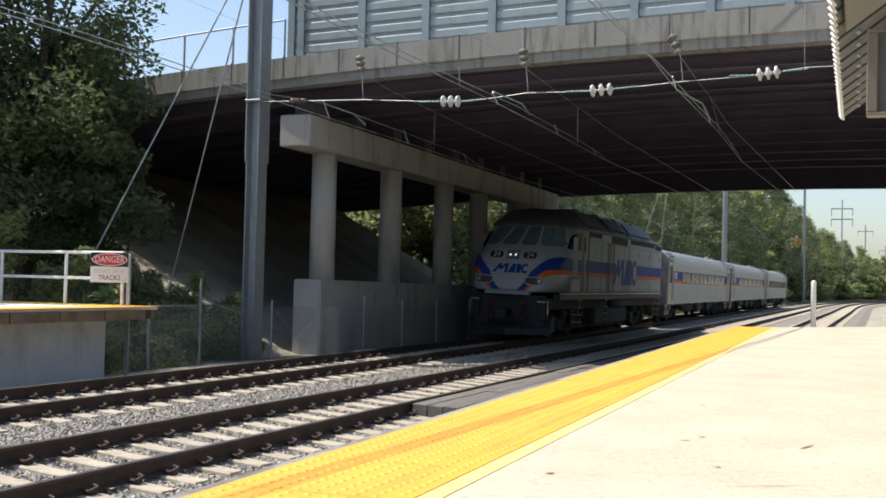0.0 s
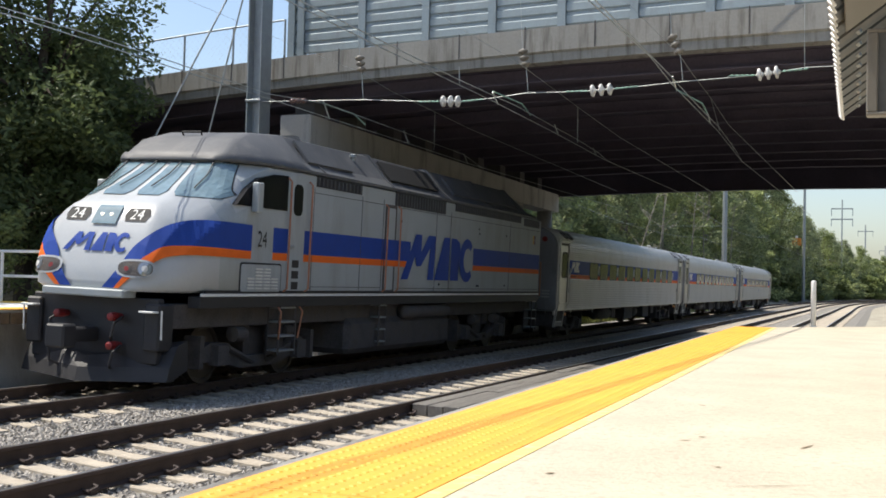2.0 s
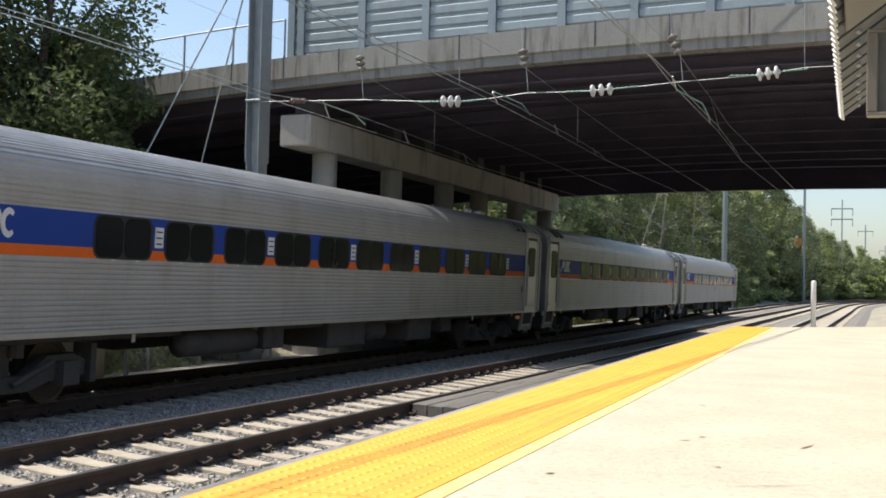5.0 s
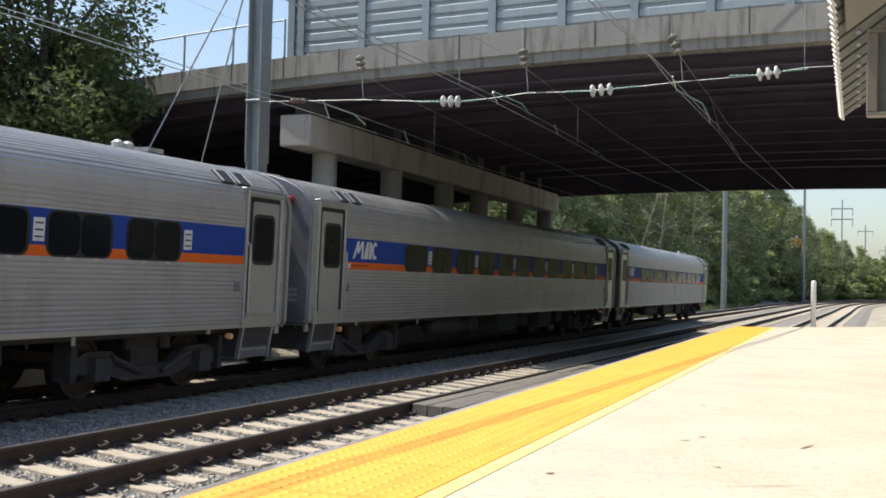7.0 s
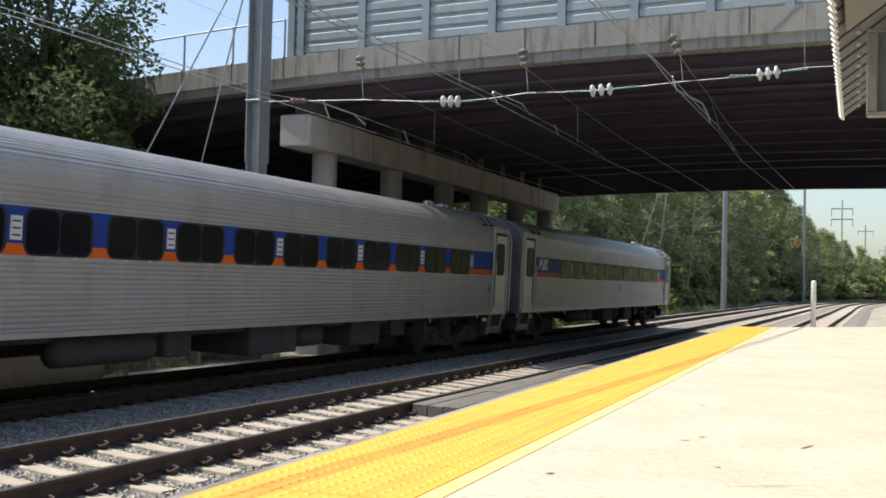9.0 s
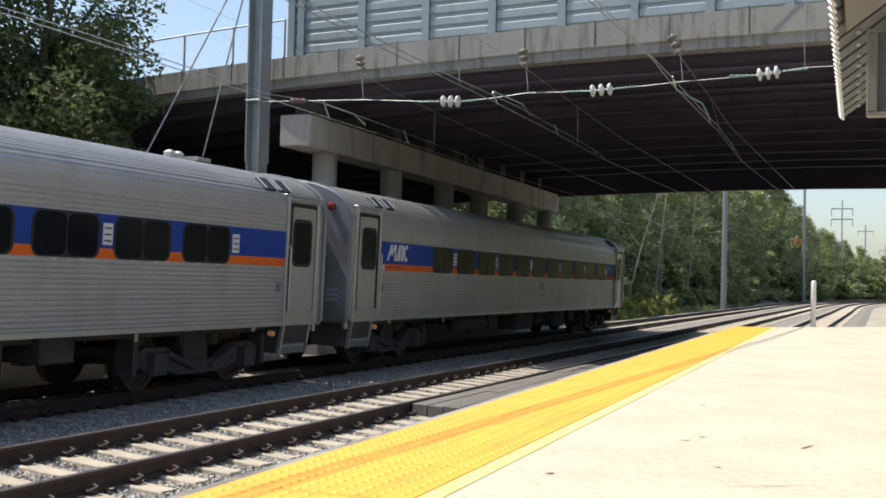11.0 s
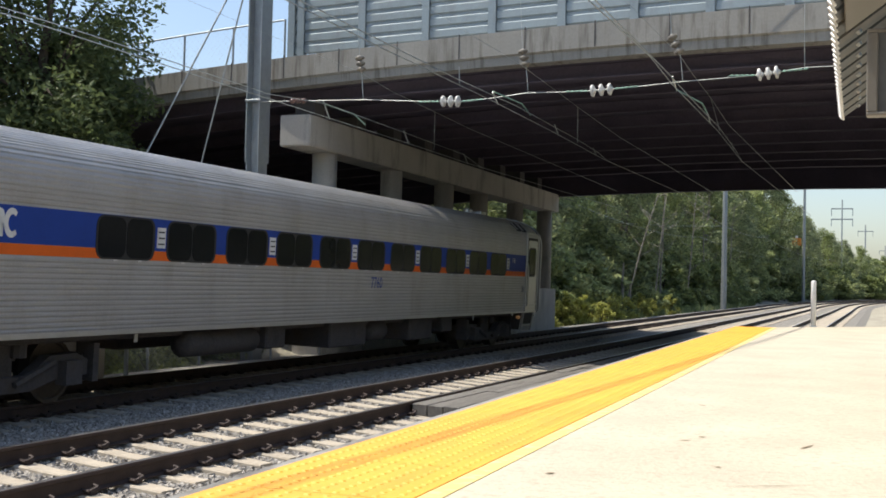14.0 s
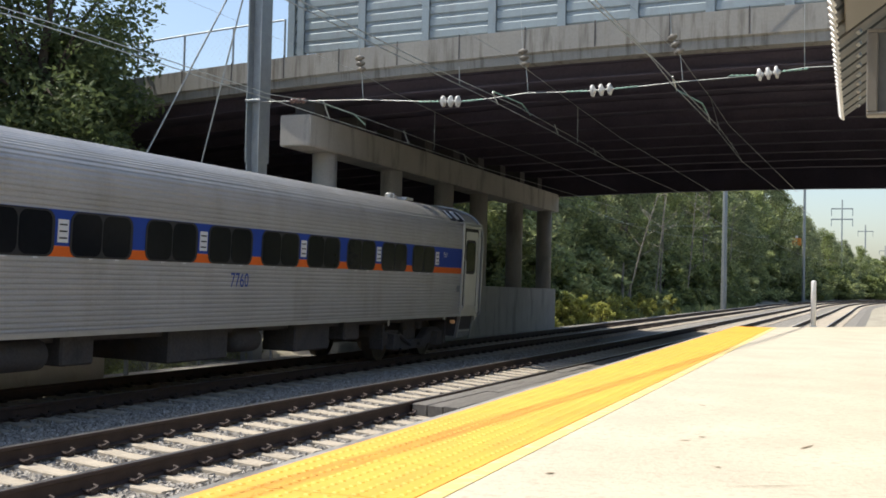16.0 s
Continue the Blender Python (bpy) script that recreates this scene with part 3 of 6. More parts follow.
SIDE = Matrix(((0, 0, 1, 0), (1, 0, 0, 0), (0, 1, 0, 0), (0, 0, 0, 1)))   # writing on a face towards +x


def on_side(side, x, y, z):
    if side > 0:
        return Matrix.Translation((x, y, z)) @ SIDE
    return Matrix.Translation((-x, y, z)) @ Matrix.Rotation(math.pi, 4, "Z") @ SIDE


def side_plate(side, x, y0, y1, z0, z1, depth=0.006, r=0.0, seg=4):
    """A plate with round corners on the side face x, standing depth proud."""
    pts = []
    for cy, cz, a0 in ((y1 - r, z1 - r, 0), (y0 + r, z1 - r, 90), (y0 + r, z0 + r, 180), (y1 - r, z0 + r, 270)):
        for i in range(seg + 1 if r else 1):
            a = radians(a0 + 90 * i / seg)
            pts.append((cy + r * math.cos(a), cz + r * math.sin(a)))
    bm = bmesh.new()
    loft(bm, [[Vector((side * xx, p, q)) for p, q in pts] for xx in (x - 0.02, x + depth)])
    return bm


def company_mark(put, w, h, material, parent, label):
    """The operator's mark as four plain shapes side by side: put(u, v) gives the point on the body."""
    arc = lambda cx, rx, ry, a0, a1, n: [(cx + rx * math.cos(radians(a0 + (a1 - a0) * k / n)), 0.5 + ry * math.sin(radians(a0 + (a1 - a0) * k / n))) for k in range(n + 1)]
    groups = ([[(0.0, 0.0), (0.085, 0.0), (0.165, 0.5), (0.245, 1.0), (0.17, 1.0)], [(0.165, 0.50), (0.19, 0.30), (0.245, 0.30), (0.245, 1.0)], [(0.245, 0.30), (0.36, 0.72), (0.36, 1.0), (0.335, 1.0), (0.245, 0.62)], [(0.335, 0.0), (0.42, 0.0), (0.43, 1.0), (0.36, 1.0), (0.36, 0.72)]],
              [[(0.43, 0.0), (0.63, 0.0), (0.63, 1.0), (0.55, 1.0)]],
              [[(0.655, 0.0), (0.775, 0.0), (0.745, 0.40), (0.785, 0.55), (0.795, 0.75), (0.775, 0.93), (0.73, 1.0), (0.655, 1.0)]],
              [arc(0.90, 0.115, 0.53, 45, 315, 18) + arc(0.915, 0.065, 0.30, 310, 50, 14)])
    for polys in groups:
        flat = bmesh.new()
        for q in polys:
            flat.faces.new([flat.verts.new((u * w, v * h, 0)) for u, v in q])
        bmesh.ops.triangulate(flat, faces=flat.faces[:])
        bmesh.ops.subdivide_edges(flat, edges=flat.edges[:], cuts=2, use_grid_fill=True)
        for v in flat.verts:
            v.co = put(v.co.x, v.co.y)
        part("mark_shape", flat, material, parent, label)


def wheelset(parent, y, r):
    bm = bmesh.new()
    for s in (-1, 1):
        lathe(bm, ((0.06, s * 0.84), (r * 0.35, s * 0.84), (r * 0.45, s * 0.80), (r * 0.84, s * 0.80), (r * 0.88, s * 0.83), (r, s * 0.83), (r, s * 0.58), (r + 0.028, s * 0.70), (r + 0.028, s * 0.68), (r * 0.8, s * 0.69), (0.09, s * 0.66)), axis="x", at=(0, 0, 0), seg=28)
        for k in range(6):   # bolts let the turning show
            a = k * math.pi / 3
            box(bm, min(s * 0.835, s * 0.86), max(s * 0.835, s * 0.86), r * 0.28 * math.cos(a) - 0.03, r * 0.28 * math.cos(a) + 0.03, r * 0.28 * math.sin(a) - 0.03, r * 0.28 * math.sin(a) + 0.03)
    tube(bm, (-0.7, 0, 0), (0.7, 0, 0), 0.085, seg=10)
    ob = part("wheelset", bm, M_WHEEL, parent, "steel wheels on an axle")
    ob.location = (0, y, r)
    WHEELS.append((ob, y, r))
    return ob


WHEELS = []


def bogie(vehicle, y, base, r, heavy=False):
    bm = bmesh.new()
    hx = 1.02
    for s in (-1, 1):
        prof = [(-base / 2 - 0.45, 0.62), (-base / 2 - 0.2, 0.72), (-base / 2 + 0.35, 0.70), (-0.55, 0.45), (0.55, 0.45), (base / 2 - 0.35, 0.70), (base / 2 + 0.2, 0.72), (base / 2 + 0.45, 0.62), (base / 2 + 0.45, 0.40), (base / 2 - 0.25, 0.36), (0.6, 0.24), (-0.6, 0.24), (-base / 2 + 0.25, 0.36), (-base / 2 - 0.45, 0.40)]
        loft(bm, [[Vector((xx, p, q)) for p, q in prof] for xx in (s * hx - 0.09, s * hx + 0.09)])
        for e in (-1, 1):
            box(bm, min(s * (hx + 0.05), s * (hx + 0.24)), max(s * (hx + 0.05), s * (hx + 0.24)), e * base / 2 - 0.17, e * base / 2 + 0.17, r - 0.17, r + 0.17)
            lathe(bm, ((0.12, 0.70), (0.12, 1.02)), at=(s * hx, e * 0.42, 0), seg=10)
            tube(bm, (s * (hx + 0.13), e * 0.25, 0.35), (s * (hx + 0.13), e * (base / 2 - 0.3), 0.62), 0.05, seg=6)
            box(bm, s * hx - 0.16, s * hx + 0.16, e * (base / 2 + 0.55) - 0.06, e * (base / 2 + 0.55) + 0.06, 0.30, 0.85)
    box(bm, -1.0, 1.0, -0.35, 0.35, 0.42, 0.95)
    for e in (-1, 1):
        box(bm, -1.0, 1.0, e * (base / 2 + 0.5) - 0.05, e * (base / 2 + 0.5) + 0.05, 0.55, 0.70)
    bg = part("bogie", bm, M_UNDER, vehicle, "grimy dark bogie frame")
    bg.location = (0, y, 0)
    for e in (-1, 1):
        wheelset(bg, e * base / 2, r)
    return bg


def ladder(name, parent, side, y0, y1, z0, z1, steps, x=1.5, material=None):
    bm = bmesh.new()
    for y in (y0, y1):
        box(bm, min(side * (x - 0.02), side * x), max(side * (x - 0.02), side * x), y - 0.025, y + 0.025, z0, z1)
    box(bm, min(side * (x - 0.28), side * (x - 0.24)), max(side * (x - 0.28), side * (x - 0.24)), y0, y1, z0, z1)
    part(name, bm, M_UNDER, parent)
    for k in range(steps):
        z = z0 + (k + 0.25) * (z1 - z0) / steps
        part("step", cbox(min(side * (x - 0.24), side * x), max(side * (x - 0.24), side * x), y0, y1, z, z + 0.035, 0.006), M_GALV, parent, "worn steel step")


def build_loco():
    lo = thing("locomotive", None, "silver diesel locomotive with blue and orange bands", "locomotive")
    # lower body and nose: (y, half width low, half width high, top height, half width of the top, bottom height)
    secs = []
    for y, w, zt, wt, zm in ((-9.46, 0.84, 1.78, 0.78, 1.70), (-9.41, 0.98, 1.98, 0.86, 1.74), (-9.28, 1.14, 2.34, 0.90, 1.84), (-9.12, 1.26, 2.66, 0.90, 1.98), (-8.96, 1.35, 2.90, 0.88, 2.12), (-8.80, 1.42, 3.02, 0.84, 2.28), (-8.55, 1.49, 3.11, 0.84, 2.50), (-8.1, 1.545, 3.37, 0.72, 2.76), (-7.7, 1.55, 3.61, 0.86, 2.94), (-7.35, 1.55, 3.86, 1.02, 3.05), (-6.6, 1.55, 3.86, 1.45, 3.1), (-5.5, 1.55, 3.86, 1.55, 3.2), (0, 1.55, 3.86, 1.55, 3.2), (9.93, 1.55, 3.86, 1.55, 3.2)):
        half = [(0.0, 1.58), (w * 0.9, 1.58), (w, 1.64), (w, (zm + 1.64) / 2), (w, zm), (min(w, w * 0.60 + wt * 0.40 + 0.05), zm * 0.45 + zt * 0.55), (min(w, wt + 0.04), zt - 0.05), (wt - 0.10, zt), (0.0, zt)]
        ring = half + [(-a, b) for a, b in half[-2:0:-1]]
        secs.append([Vector((a, y, b)) for a, b in ring])
    bm = bmesh.new()
    loft(bm, secs)
    for f in bm.faces:
        c = f.calc_center_median()
        f.material_index = 1 if c.y < -8.3 or (c.y < -7.1 and c.z > 3.1) else 0
        f.smooth = c.y < -7.4 and c.z > 1.6
    bmesh.ops.recalc_face_normals(bm, faces=bm.faces)
    bvh = BVHTree.FromBMesh(bm)
    body = part("body", bm, [M_SILVER, M_NOSE], lo, "silver grey steel body")
    # roof
    bm = bmesh.new()
    secs = []
    for y, w, z1, w1, zt, wt in ((-7.50, 0.98, 3.87, 0.94, 3.90, 0.86), (-7.30, 1.16, 3.93, 1.08, 4.02, 0.94), (-6.9, 1.45, 3.96, 1.32, 4.29, 1.00), (-6.3, 1.56, 3.98, 1.37, 4.47, 0.95), (-5.2, 1.58, 4.00, 1.37, 4.57, 0.92), (-3, 1.58, 4.00, 1.36, 4.58, 0.90), (-1.4, 1.58, 4.00, 1.36, 4.60, 0.90), (1.9, 1.58, 4.00, 1.34, 4.60, 0.88), (2.1, 1.58, 4.00, 1.36, 4.62, 0.92), (8.0, 1.58, 4.00, 1.36, 4.62, 0.92), (8.6, 1.57, 3.98, 1.36, 4.50, 0.95), (9.6, 1.50, 3.90, 1.40, 4.05, 1.2), (9.9, 1.45, 3.88, 1.40, 3.92, 1.3)):
        half = [(0, 3.84), (w, 3.84), (w, 3.90 if z1 > 3.9 else 3.86), (w1, z1 + 0.06), (wt, zt - 0.03), (wt - 0.12, zt), (0, zt)]
        ring = half + [(-a, b) for a, b in half[-2:0:-1]]
        secs.append([Vector((a, y, b)) for a, b in ring])
    loft(bm, secs)
    for f in bm.faces:
        f.smooth = f.calc_center_median().y < -4.5
    part("roof", bm, M_ROOF, lo, "dark grey weathered roof")
    for y in (-4.6, -1.35, 2.0, 5.2, 8.1):
        bm = bmesh.new()
        secs = []
        for yy in (y - 0.03, y + 0.03):
            half = [(0, 4.60), (0.80, 4.635), (0.92, 4.62), (1.375, 4.085), (1.595, 3.92), (1.5, 3.86), (0, 4.5)]
            ring = half + [(-a, b) for a, b in half[-2:0:-1]]
            secs.append([Vector((a, yy, b)) for a, b in ring])
        loft(bm, secs)
        part("roof_rib", bm, M_ROOF, lo)
    for s in (-1, 1):
        for y0, y1, z0, z1 in ((-4.9, -2.9, 3.62, 3.82), (-1.2, 1.85, 3.52, 3.83), (2.5, 7.9, 3.64, 3.83), (8.2, 9.75, 3.58, 3.80)):
            bm = side_plate(s, 1.55, y0, y1, z0, z1, 0.008)
            grille = part("grille", bm, M_BLACK, lo, "black louvred air intake")
            n = int((y1 - y0) / 0.16)
            for k in range(n):
                yy = y0 + (k + 0.5) * (y1 - y0) / n
                part("louvre", cbox(min(s * 1.556, s * 1.575), max(s * 1.556, s * 1.575), yy - 0.02, yy + 0.02, z0 + 0.02, z1 - 0.02), M_ROOF, grille)
        # roof slope intakes
        for y0, y1 in ((-1.2, 1.7), (2.7, 7.6), (-5.0, -3.1)):
            bm = bmesh.new()
            q = [Vector((s * 1.40, y0, 4.06)), Vector((s * 1.40, y1, 4.06)), Vector((s * 1.04, y1, 4.48)), Vector((s * 1.04, y0, 4.48))]
            nrm = Vector((s * 0.77, 0, 0.64)) * 0.02
            loft(bm, [[p + nrm * -1 for p in q], [p + nrm * 1.6 for p in q]])
            part("roof_intake", bm, M_RUBBER if y0 == -1.2 else M_ROOF, lo)
    # bands
    way = {1: (-1, 0, 0), -1: (1, 0, 0)}
    for s in (-1, 1):
        for y0, y1 in ((-6.42, -1.66), (3.95, 9.9)):
            part("blue_stripe", side_plate(s, 1.55, y0, y1, 2.315, 2.76, 0.004), M_BLUE, lo, "blue band")
            part("orange_stripe", side_plate(s, 1.55, y0, y1, 2.18, 2.312, 0.004), M_ORANGE, lo, "orange band")
        part("blue_stripe", side_plate(s, 1.55, -1.655, -0.25, 2.315, 2.76, 0.012), M_BLUE, lo, "blue band")
        part("orange_stripe", side_plate(s, 1.55, -1.655, -0.45, 2.18, 2.312, 0.012), M_ORANGE, lo, "orange band")
        # the bands sweep round the nose and down to a point; a runs slantwise round the corner
        top = ((-3.05, 2.76), (-3.9, 2.775), (-4.33, 2.71), (-4.63, 2.58), (-4.90, 2.38), (-5.05, 2.22), (-5.24, 1.92), (-5.46, 1.62))
        bot = ((-3.05, 2.315), (-3.9, 2.34), (-4.27, 2.335), (-4.56, 2.30), (-4.78, 2.17), (-4.93, 2.05), (-5.12, 1.83), (-5.28, 1.62))
        low = ((-3.05, 2.18), (-3.9, 2.195), (-4.22, 2.185), (-4.50, 2.14), (-4.68, 2.05), (-4.84, 1.93), (-5.05, 1.78), (-5.20, 1.62))
        def along(c, u):
            k = min(6, int(u * 7))
            w = u * 7 - k
            p = [c[max(0, k - 1)], c[k], c[k + 1], c[min(7, k + 2)]]
            return [0.5 * (2 * p[1][d] + (p[2][d] - p[0][d]) * w + (2 * p[0][d] - 5 * p[1][d] + 4 * p[2][d] - p[3][d]) * w * w + (3 * p[1][d] - p[0][d] - 3 * p[2][d] + p[3][d]) * w ** 3) for d in (0, 1)]
        def slant(a, z):
            return (s * (0.8 * a + 12), 0.6 * a - 16, z)
        in_way = (-0.6 * s, 0.8, 0)
        for nm, c0, c1, mm in (("blue_stripe", bot, top, M_BLUE), ("orange_stripe", low, bot, M_ORANGE)):
            def band(u, v):
                p, q = along(c0, u), along(c1, u)
                return slant(p[0] + (q[0] - p[0]) * v, p[1] + (q[1] - p[1]) * v)
            bm = grid_decal(bvh, in_way, [k / 60 for k in range(61)], [k / 8 for k in range(9)], band, 0.040)
            part(nm, bm, mm, lo, "band sweeping onto the nose")
        # headlight cluster on the corner
        def disc(a0, z0, ra, rz, lift, box_like=0.0):
            def at(u, v):
                c, t = math.cos(u), math.sin(u)
                k = 1 / (abs(c) ** 3 + abs(t) ** 3) ** (1 / 3) if box_like else 1
                return slant(a0 + ra * v * c * k, z0 + rz * v * t * k)
            return grid_decal(bvh, in_way, [k * math.tau / 20 for k in range(21)], (0.02, 0.5, 1.0), at, lift)
        hl = part("headlight_housing", disc(-4.96, 1.94, 0.30, 0.145, 0.052, 1.0), M_NOSE, lo, "pale oval headlight housing")
        part("housing_recess", disc(-4.96, 1.94, 0.265, 0.115, 0.057, 1.0), M_UNDER, hl, "grey recessed housing")
        part("headlight", disc(-4.82, 1.94, 0.105, 0.11, 0.063), M_LAMP, hl, "round silver headlight")
        part("headlight_ring", disc(-4.82, 1.94, 0.05, 0.052, 0.069), M_PORC, hl)
        part("marker_lens", disc(-5.10, 1.935, 0.075, 0.08, 0.063), M_UNDER, hl, "dark round marker lamp")
        part("marker_core", disc(-5.10, 1.935, 0.035, 0.038, 0.069), M_RED, hl, "dark red marker lens")
        # operator's mark on the side
        company_mark(lambda u, v: Vector((s * 1.568, (-0.75 + u) if s > 0 else (3.9 - u), 1.90 + v)), 4.66, 1.05, M_BLUE, lo, "plain blue shape of the company mark")
        # sill
        part("sill", side_plate(s, 1.55, -8.6, 9.95, 1.535, 1.582, 0.02), M_WHITE, lo, "white painted sill line")
        part("sill_base", cbox(min(s * 1.3, s * 1.545), max(s * 1.3, s * 1.545), -8.6, 9.95, 1.34, 1.53, 0.01), M_BLACK, lo)
        # cab side window, in a swept frame
        bm = bmesh.new()
        pts = [(-7.70, 3.08), (-5.98, 3.08), (-5.98, 3.72), (-6.5, 3.70), (-6.95, 3.60), (-7.36, 3.38)]
        loft(bm, [[Vector((s * xx, p, q)) for p, q in pts] for xx in (1.45, 1.562)])
        win = part("cab_window", bm, M_GLASS, lo, "dark cab side window")
        part("mirror", cbox(min(s * 1.56, s * 1.70), max(s * 1.56, s * 1.70), -7.24, -7.06, 2.98, 3.50, 0.02), M_SILVER, win)
        # cab door
        door = part("cab_door", side_plate(s, 1.55, -5.9, -5.30, 1.64, 3.68, 0.012, 0.05), M_SILVER, lo, "silver cab door")
        part("door_window", side_plate(s, 1.556, -5.76, -5.42, 3.02, 3.60, 0.012, 0.12), M_GLASS, door)
        part("door_handle", cbox(min(s * 1.56, s * 1.60), max(s * 1.56, s * 1.60), -5.84, -5.70, 2.42, 2.47, 0.01), M_GALV, door)
        for k in range(3):
            part("foothold", side_plate(s, 1.556, -5.72, -5.47, 1.66 + 0.2 * k, 1.80 + 0.2 * k, 0.01), M_BLACK, door, "dark recessed foothold")
        for y in (-6.0, -5.2, -1.72, -1.04):
            bm = bmesh.new()
            z1 = 3.62 if y < -3 else 3.45
            pipe(bm, [(s * 1.57, y, 1.62), (s * 1.64, y, 1.68), (s * 1.64, y, z1), (s * 1.57, y, z1 + 0.06)], 0.018)
            part("grab_rail", bm, M_HANDRAIL, lo, "orange grab rail")
        part("engine_door", side_plate(s, 1.55, -1.60, -1.16, 1.66, 3.45, 0.010, 0.04), M_SILVER, lo)
        for y0, y1 in ((-4.9, -2.9), (-2.8, -1.9), (-0.9, 1.2), (1.35, 1.4), (2.3, 3.9), (4.3, 6.9), (7.0, 9.6)):
            part("access_panel", side_plate(s, 1.55, y0, y1, 1.72, 3.46, 0.0025, 0.03), M_SILVER, lo)
        for y in (-4.96, -2.85, -1.78, 1.30, 2.25, 6.95):
            part("seam", side_plate(s, 1.55, y - 0.007, y + 0.007, 1.64, 3.60, 0.0065), M_UNDER, lo, "dark panel seam")
        for y0, y1, z in ((-4.96, -1.78, 1.71), (-0.95, 9.85, 1.70), (-0.95, 9.85, 3.49), (-4.96, -1.78, 3.50)):
            part("seam", side_plate(s, 1.55, y0, y1, z - 0.006, z + 0.006, 0.006), M_UNDER, lo, "dark panel seam")
        part("seam", side_plate(s, 1.55, -8.5, 9.93, 1.592, 1.632, 0.012), M_BLACK, lo, "black line above the white sill")
        for y, z in ((-0.82, 3.2), (4.3, 3.28), (4.36, 3.16), (4.3, 1.78), (4.42, 1.78), (6.6, 3.2), (6.6, 1.80), (1.6, 1.80)):
            part("latch", cbox(min(s * 1.55, s * 1.572), max(s * 1.55, s * 1.572), y - 0.025, y + 0.025, z - 0.025, z + 0.025, 0.006), M_RUBBER, lo)
        # flat dark plate, its border paints the shade round the engine door
        part("door_frame", side_plate(s, 1.55, -1.68, -1.08, 1.62, 3.52, 0.007, 0.03), M_UNDER, lo, "dark plate painted as engine door recess shade")
        # louvred battery box
        part("panel_seam", side_plate(s, 1.55, -7.49, -6.09, 1.60, 2.12, 0.010, 0.07), M_RUBBER, lo, "dark seam round the vent panel")
        panel = part("vent_panel", side_plate(s, 1.55, -7.46, -6.12, 1.62, 2.09, 0.016, 0.06), M_SILVER, lo, "louvred vent panel")
        for i, z0 in ((0, 1.66), (1, 1.66), (2, 1.66), (3, 1.66)):
            for k in range(7 if i in (1, 2) else 4):
                y = -7.26 + 0.27 * i
                part("slat", cbox(min(s * 1.56, s * 1.584), max(s * 1.56, s * 1.584), y, y + 0.22, z0 + 0.056 * k, z0 + 0.03 + 0.056 * k, 0.004), M_PORC, panel)
        lettering("fleet_number", "24", 0.40, on_side(s, 1.558, -6.80, 2.52), M_RUBBER, lo, "dark fleet number", wide=0.8)
        # crest square near the tail
        crest = part("crest", side_plate(s, 1.55, 9.12, 9.42, 3.04, 3.36, 0.004), M_SILVER, lo, "small heraldic crest square")
        for k, mm in enumerate((M_FLAGY, M_RED, M_BLACK, M_FLAGY, M_RED, M_BLACK)):
            yy, zz = 9.135 + 0.095 * (k % 3), 3.07 + 0.14 * (k // 3)
            part("crest_field", side_plate(s, 1.551, yy, yy + 0.075, zz, zz + 0.12, 0.006), mm, crest)
        ladder("ladder", lo, s, -5.95, -5.35, 0.45, 1.5, 4)
        ladder("ladder", lo, s, -1.62, -1.25, 0.45, 1.5, 4)
        ladder("ladder", lo, s, 9.55, 10.0, 0.45, 1.5, 4)
        bm = bmesh.new()
        pipe(bm, [(s * 1.50, -6.05, 1.35), (s * 1.58, -6.05, 1.25), (s * 1.52, -6.0, 0.75)], 0.018)
        pipe(bm, [(s * 1.50, -5.25, 1.35), (s * 1.58, -5.25, 1.25), (s * 1.52, -5.3, 0.75)], 0.018)
        part("grab_rail", bm, M_HANDRAIL, lo, "orange grab rail")
    # windscreen: three panes wrapped round the cab front
    for b0, b1, t0, t1, tag in ((0.06, 0.62, 0.05, 0.46, 0), (-0.62, -0.06, -0.46, -0.05, 0), (0.74, 1.44, 0.57, 1.20, 1), (-1.44, -0.74, -1.20, -0.57, -1)):
        def pane(u, v, grow):
            u, v = 0.5 + (u - 0.5) * (1 + grow * 1.2), 0.5 + (v - 0.5) * (1 + grow)
            r = 0.5 - abs(u - 0.5)                      # rounded lower corners
            lift = 0.07 * max(0.0, 1 - r / 0.14) ** 2 * max(0.0, 1 - v / 0.25)
            return (b0 + (b1 - b0) * u) * (1 - v) + (t0 + (t1 - t0) * u) * v, -12, 3.16 + 0.64 * v + lift
        steps = [k / 8 for k in range(9)]
        fr = part("windscreen_frame", grid_decal(bvh, (0, 1, 0), steps, steps, lambda u, v: pane(u, v, 0.03), 0.014), M_RUBBER, lo)
        part("windscreen", grid_decal(bvh, (0, 1, 0), steps, steps, lambda u, v: pane(u, v, 0.0), 0.026), M_SCREEN, fr, "pale reflective windscreen pane")
        bm = bmesh.new()
        path = []
        for u, v in ((0.55, 1.04), (0.50, 0.62), (0.36, 0.22)):
            path.append(bvh.ray_cast(Vector(pane(u, v, 0.0)), (0, 1, 0))[0] + Vector((0, -0.05, 0.02)))
        part("wiper", pipe(bm, path, 0.012), M_BLACK, fr)
    # nose: boards, mark, lamps
    for s in (-1, 1):
        bm = grid_decal(bvh, (0, 1, 0), [-0.24, -0.12, 0, 0.12, 0.24], [-0.11, 0, 0.11], lambda u, v: (s * 0.58 + u * (1 if abs(v) < 0.1 else 0.8), -12, 2.79 + v), 0.012)
        nb = part("number_board", bm, M_RUBBER, lo, "black oval number board")
        me = text_mesh("24", 0.24)
        for v in me.vertices:
            hit = bvh.ray_cast(Vector((s * 0.58 + v.co.x * 1.05, -12, 2.79 + v.co.y)), (0, 1, 0))[0]
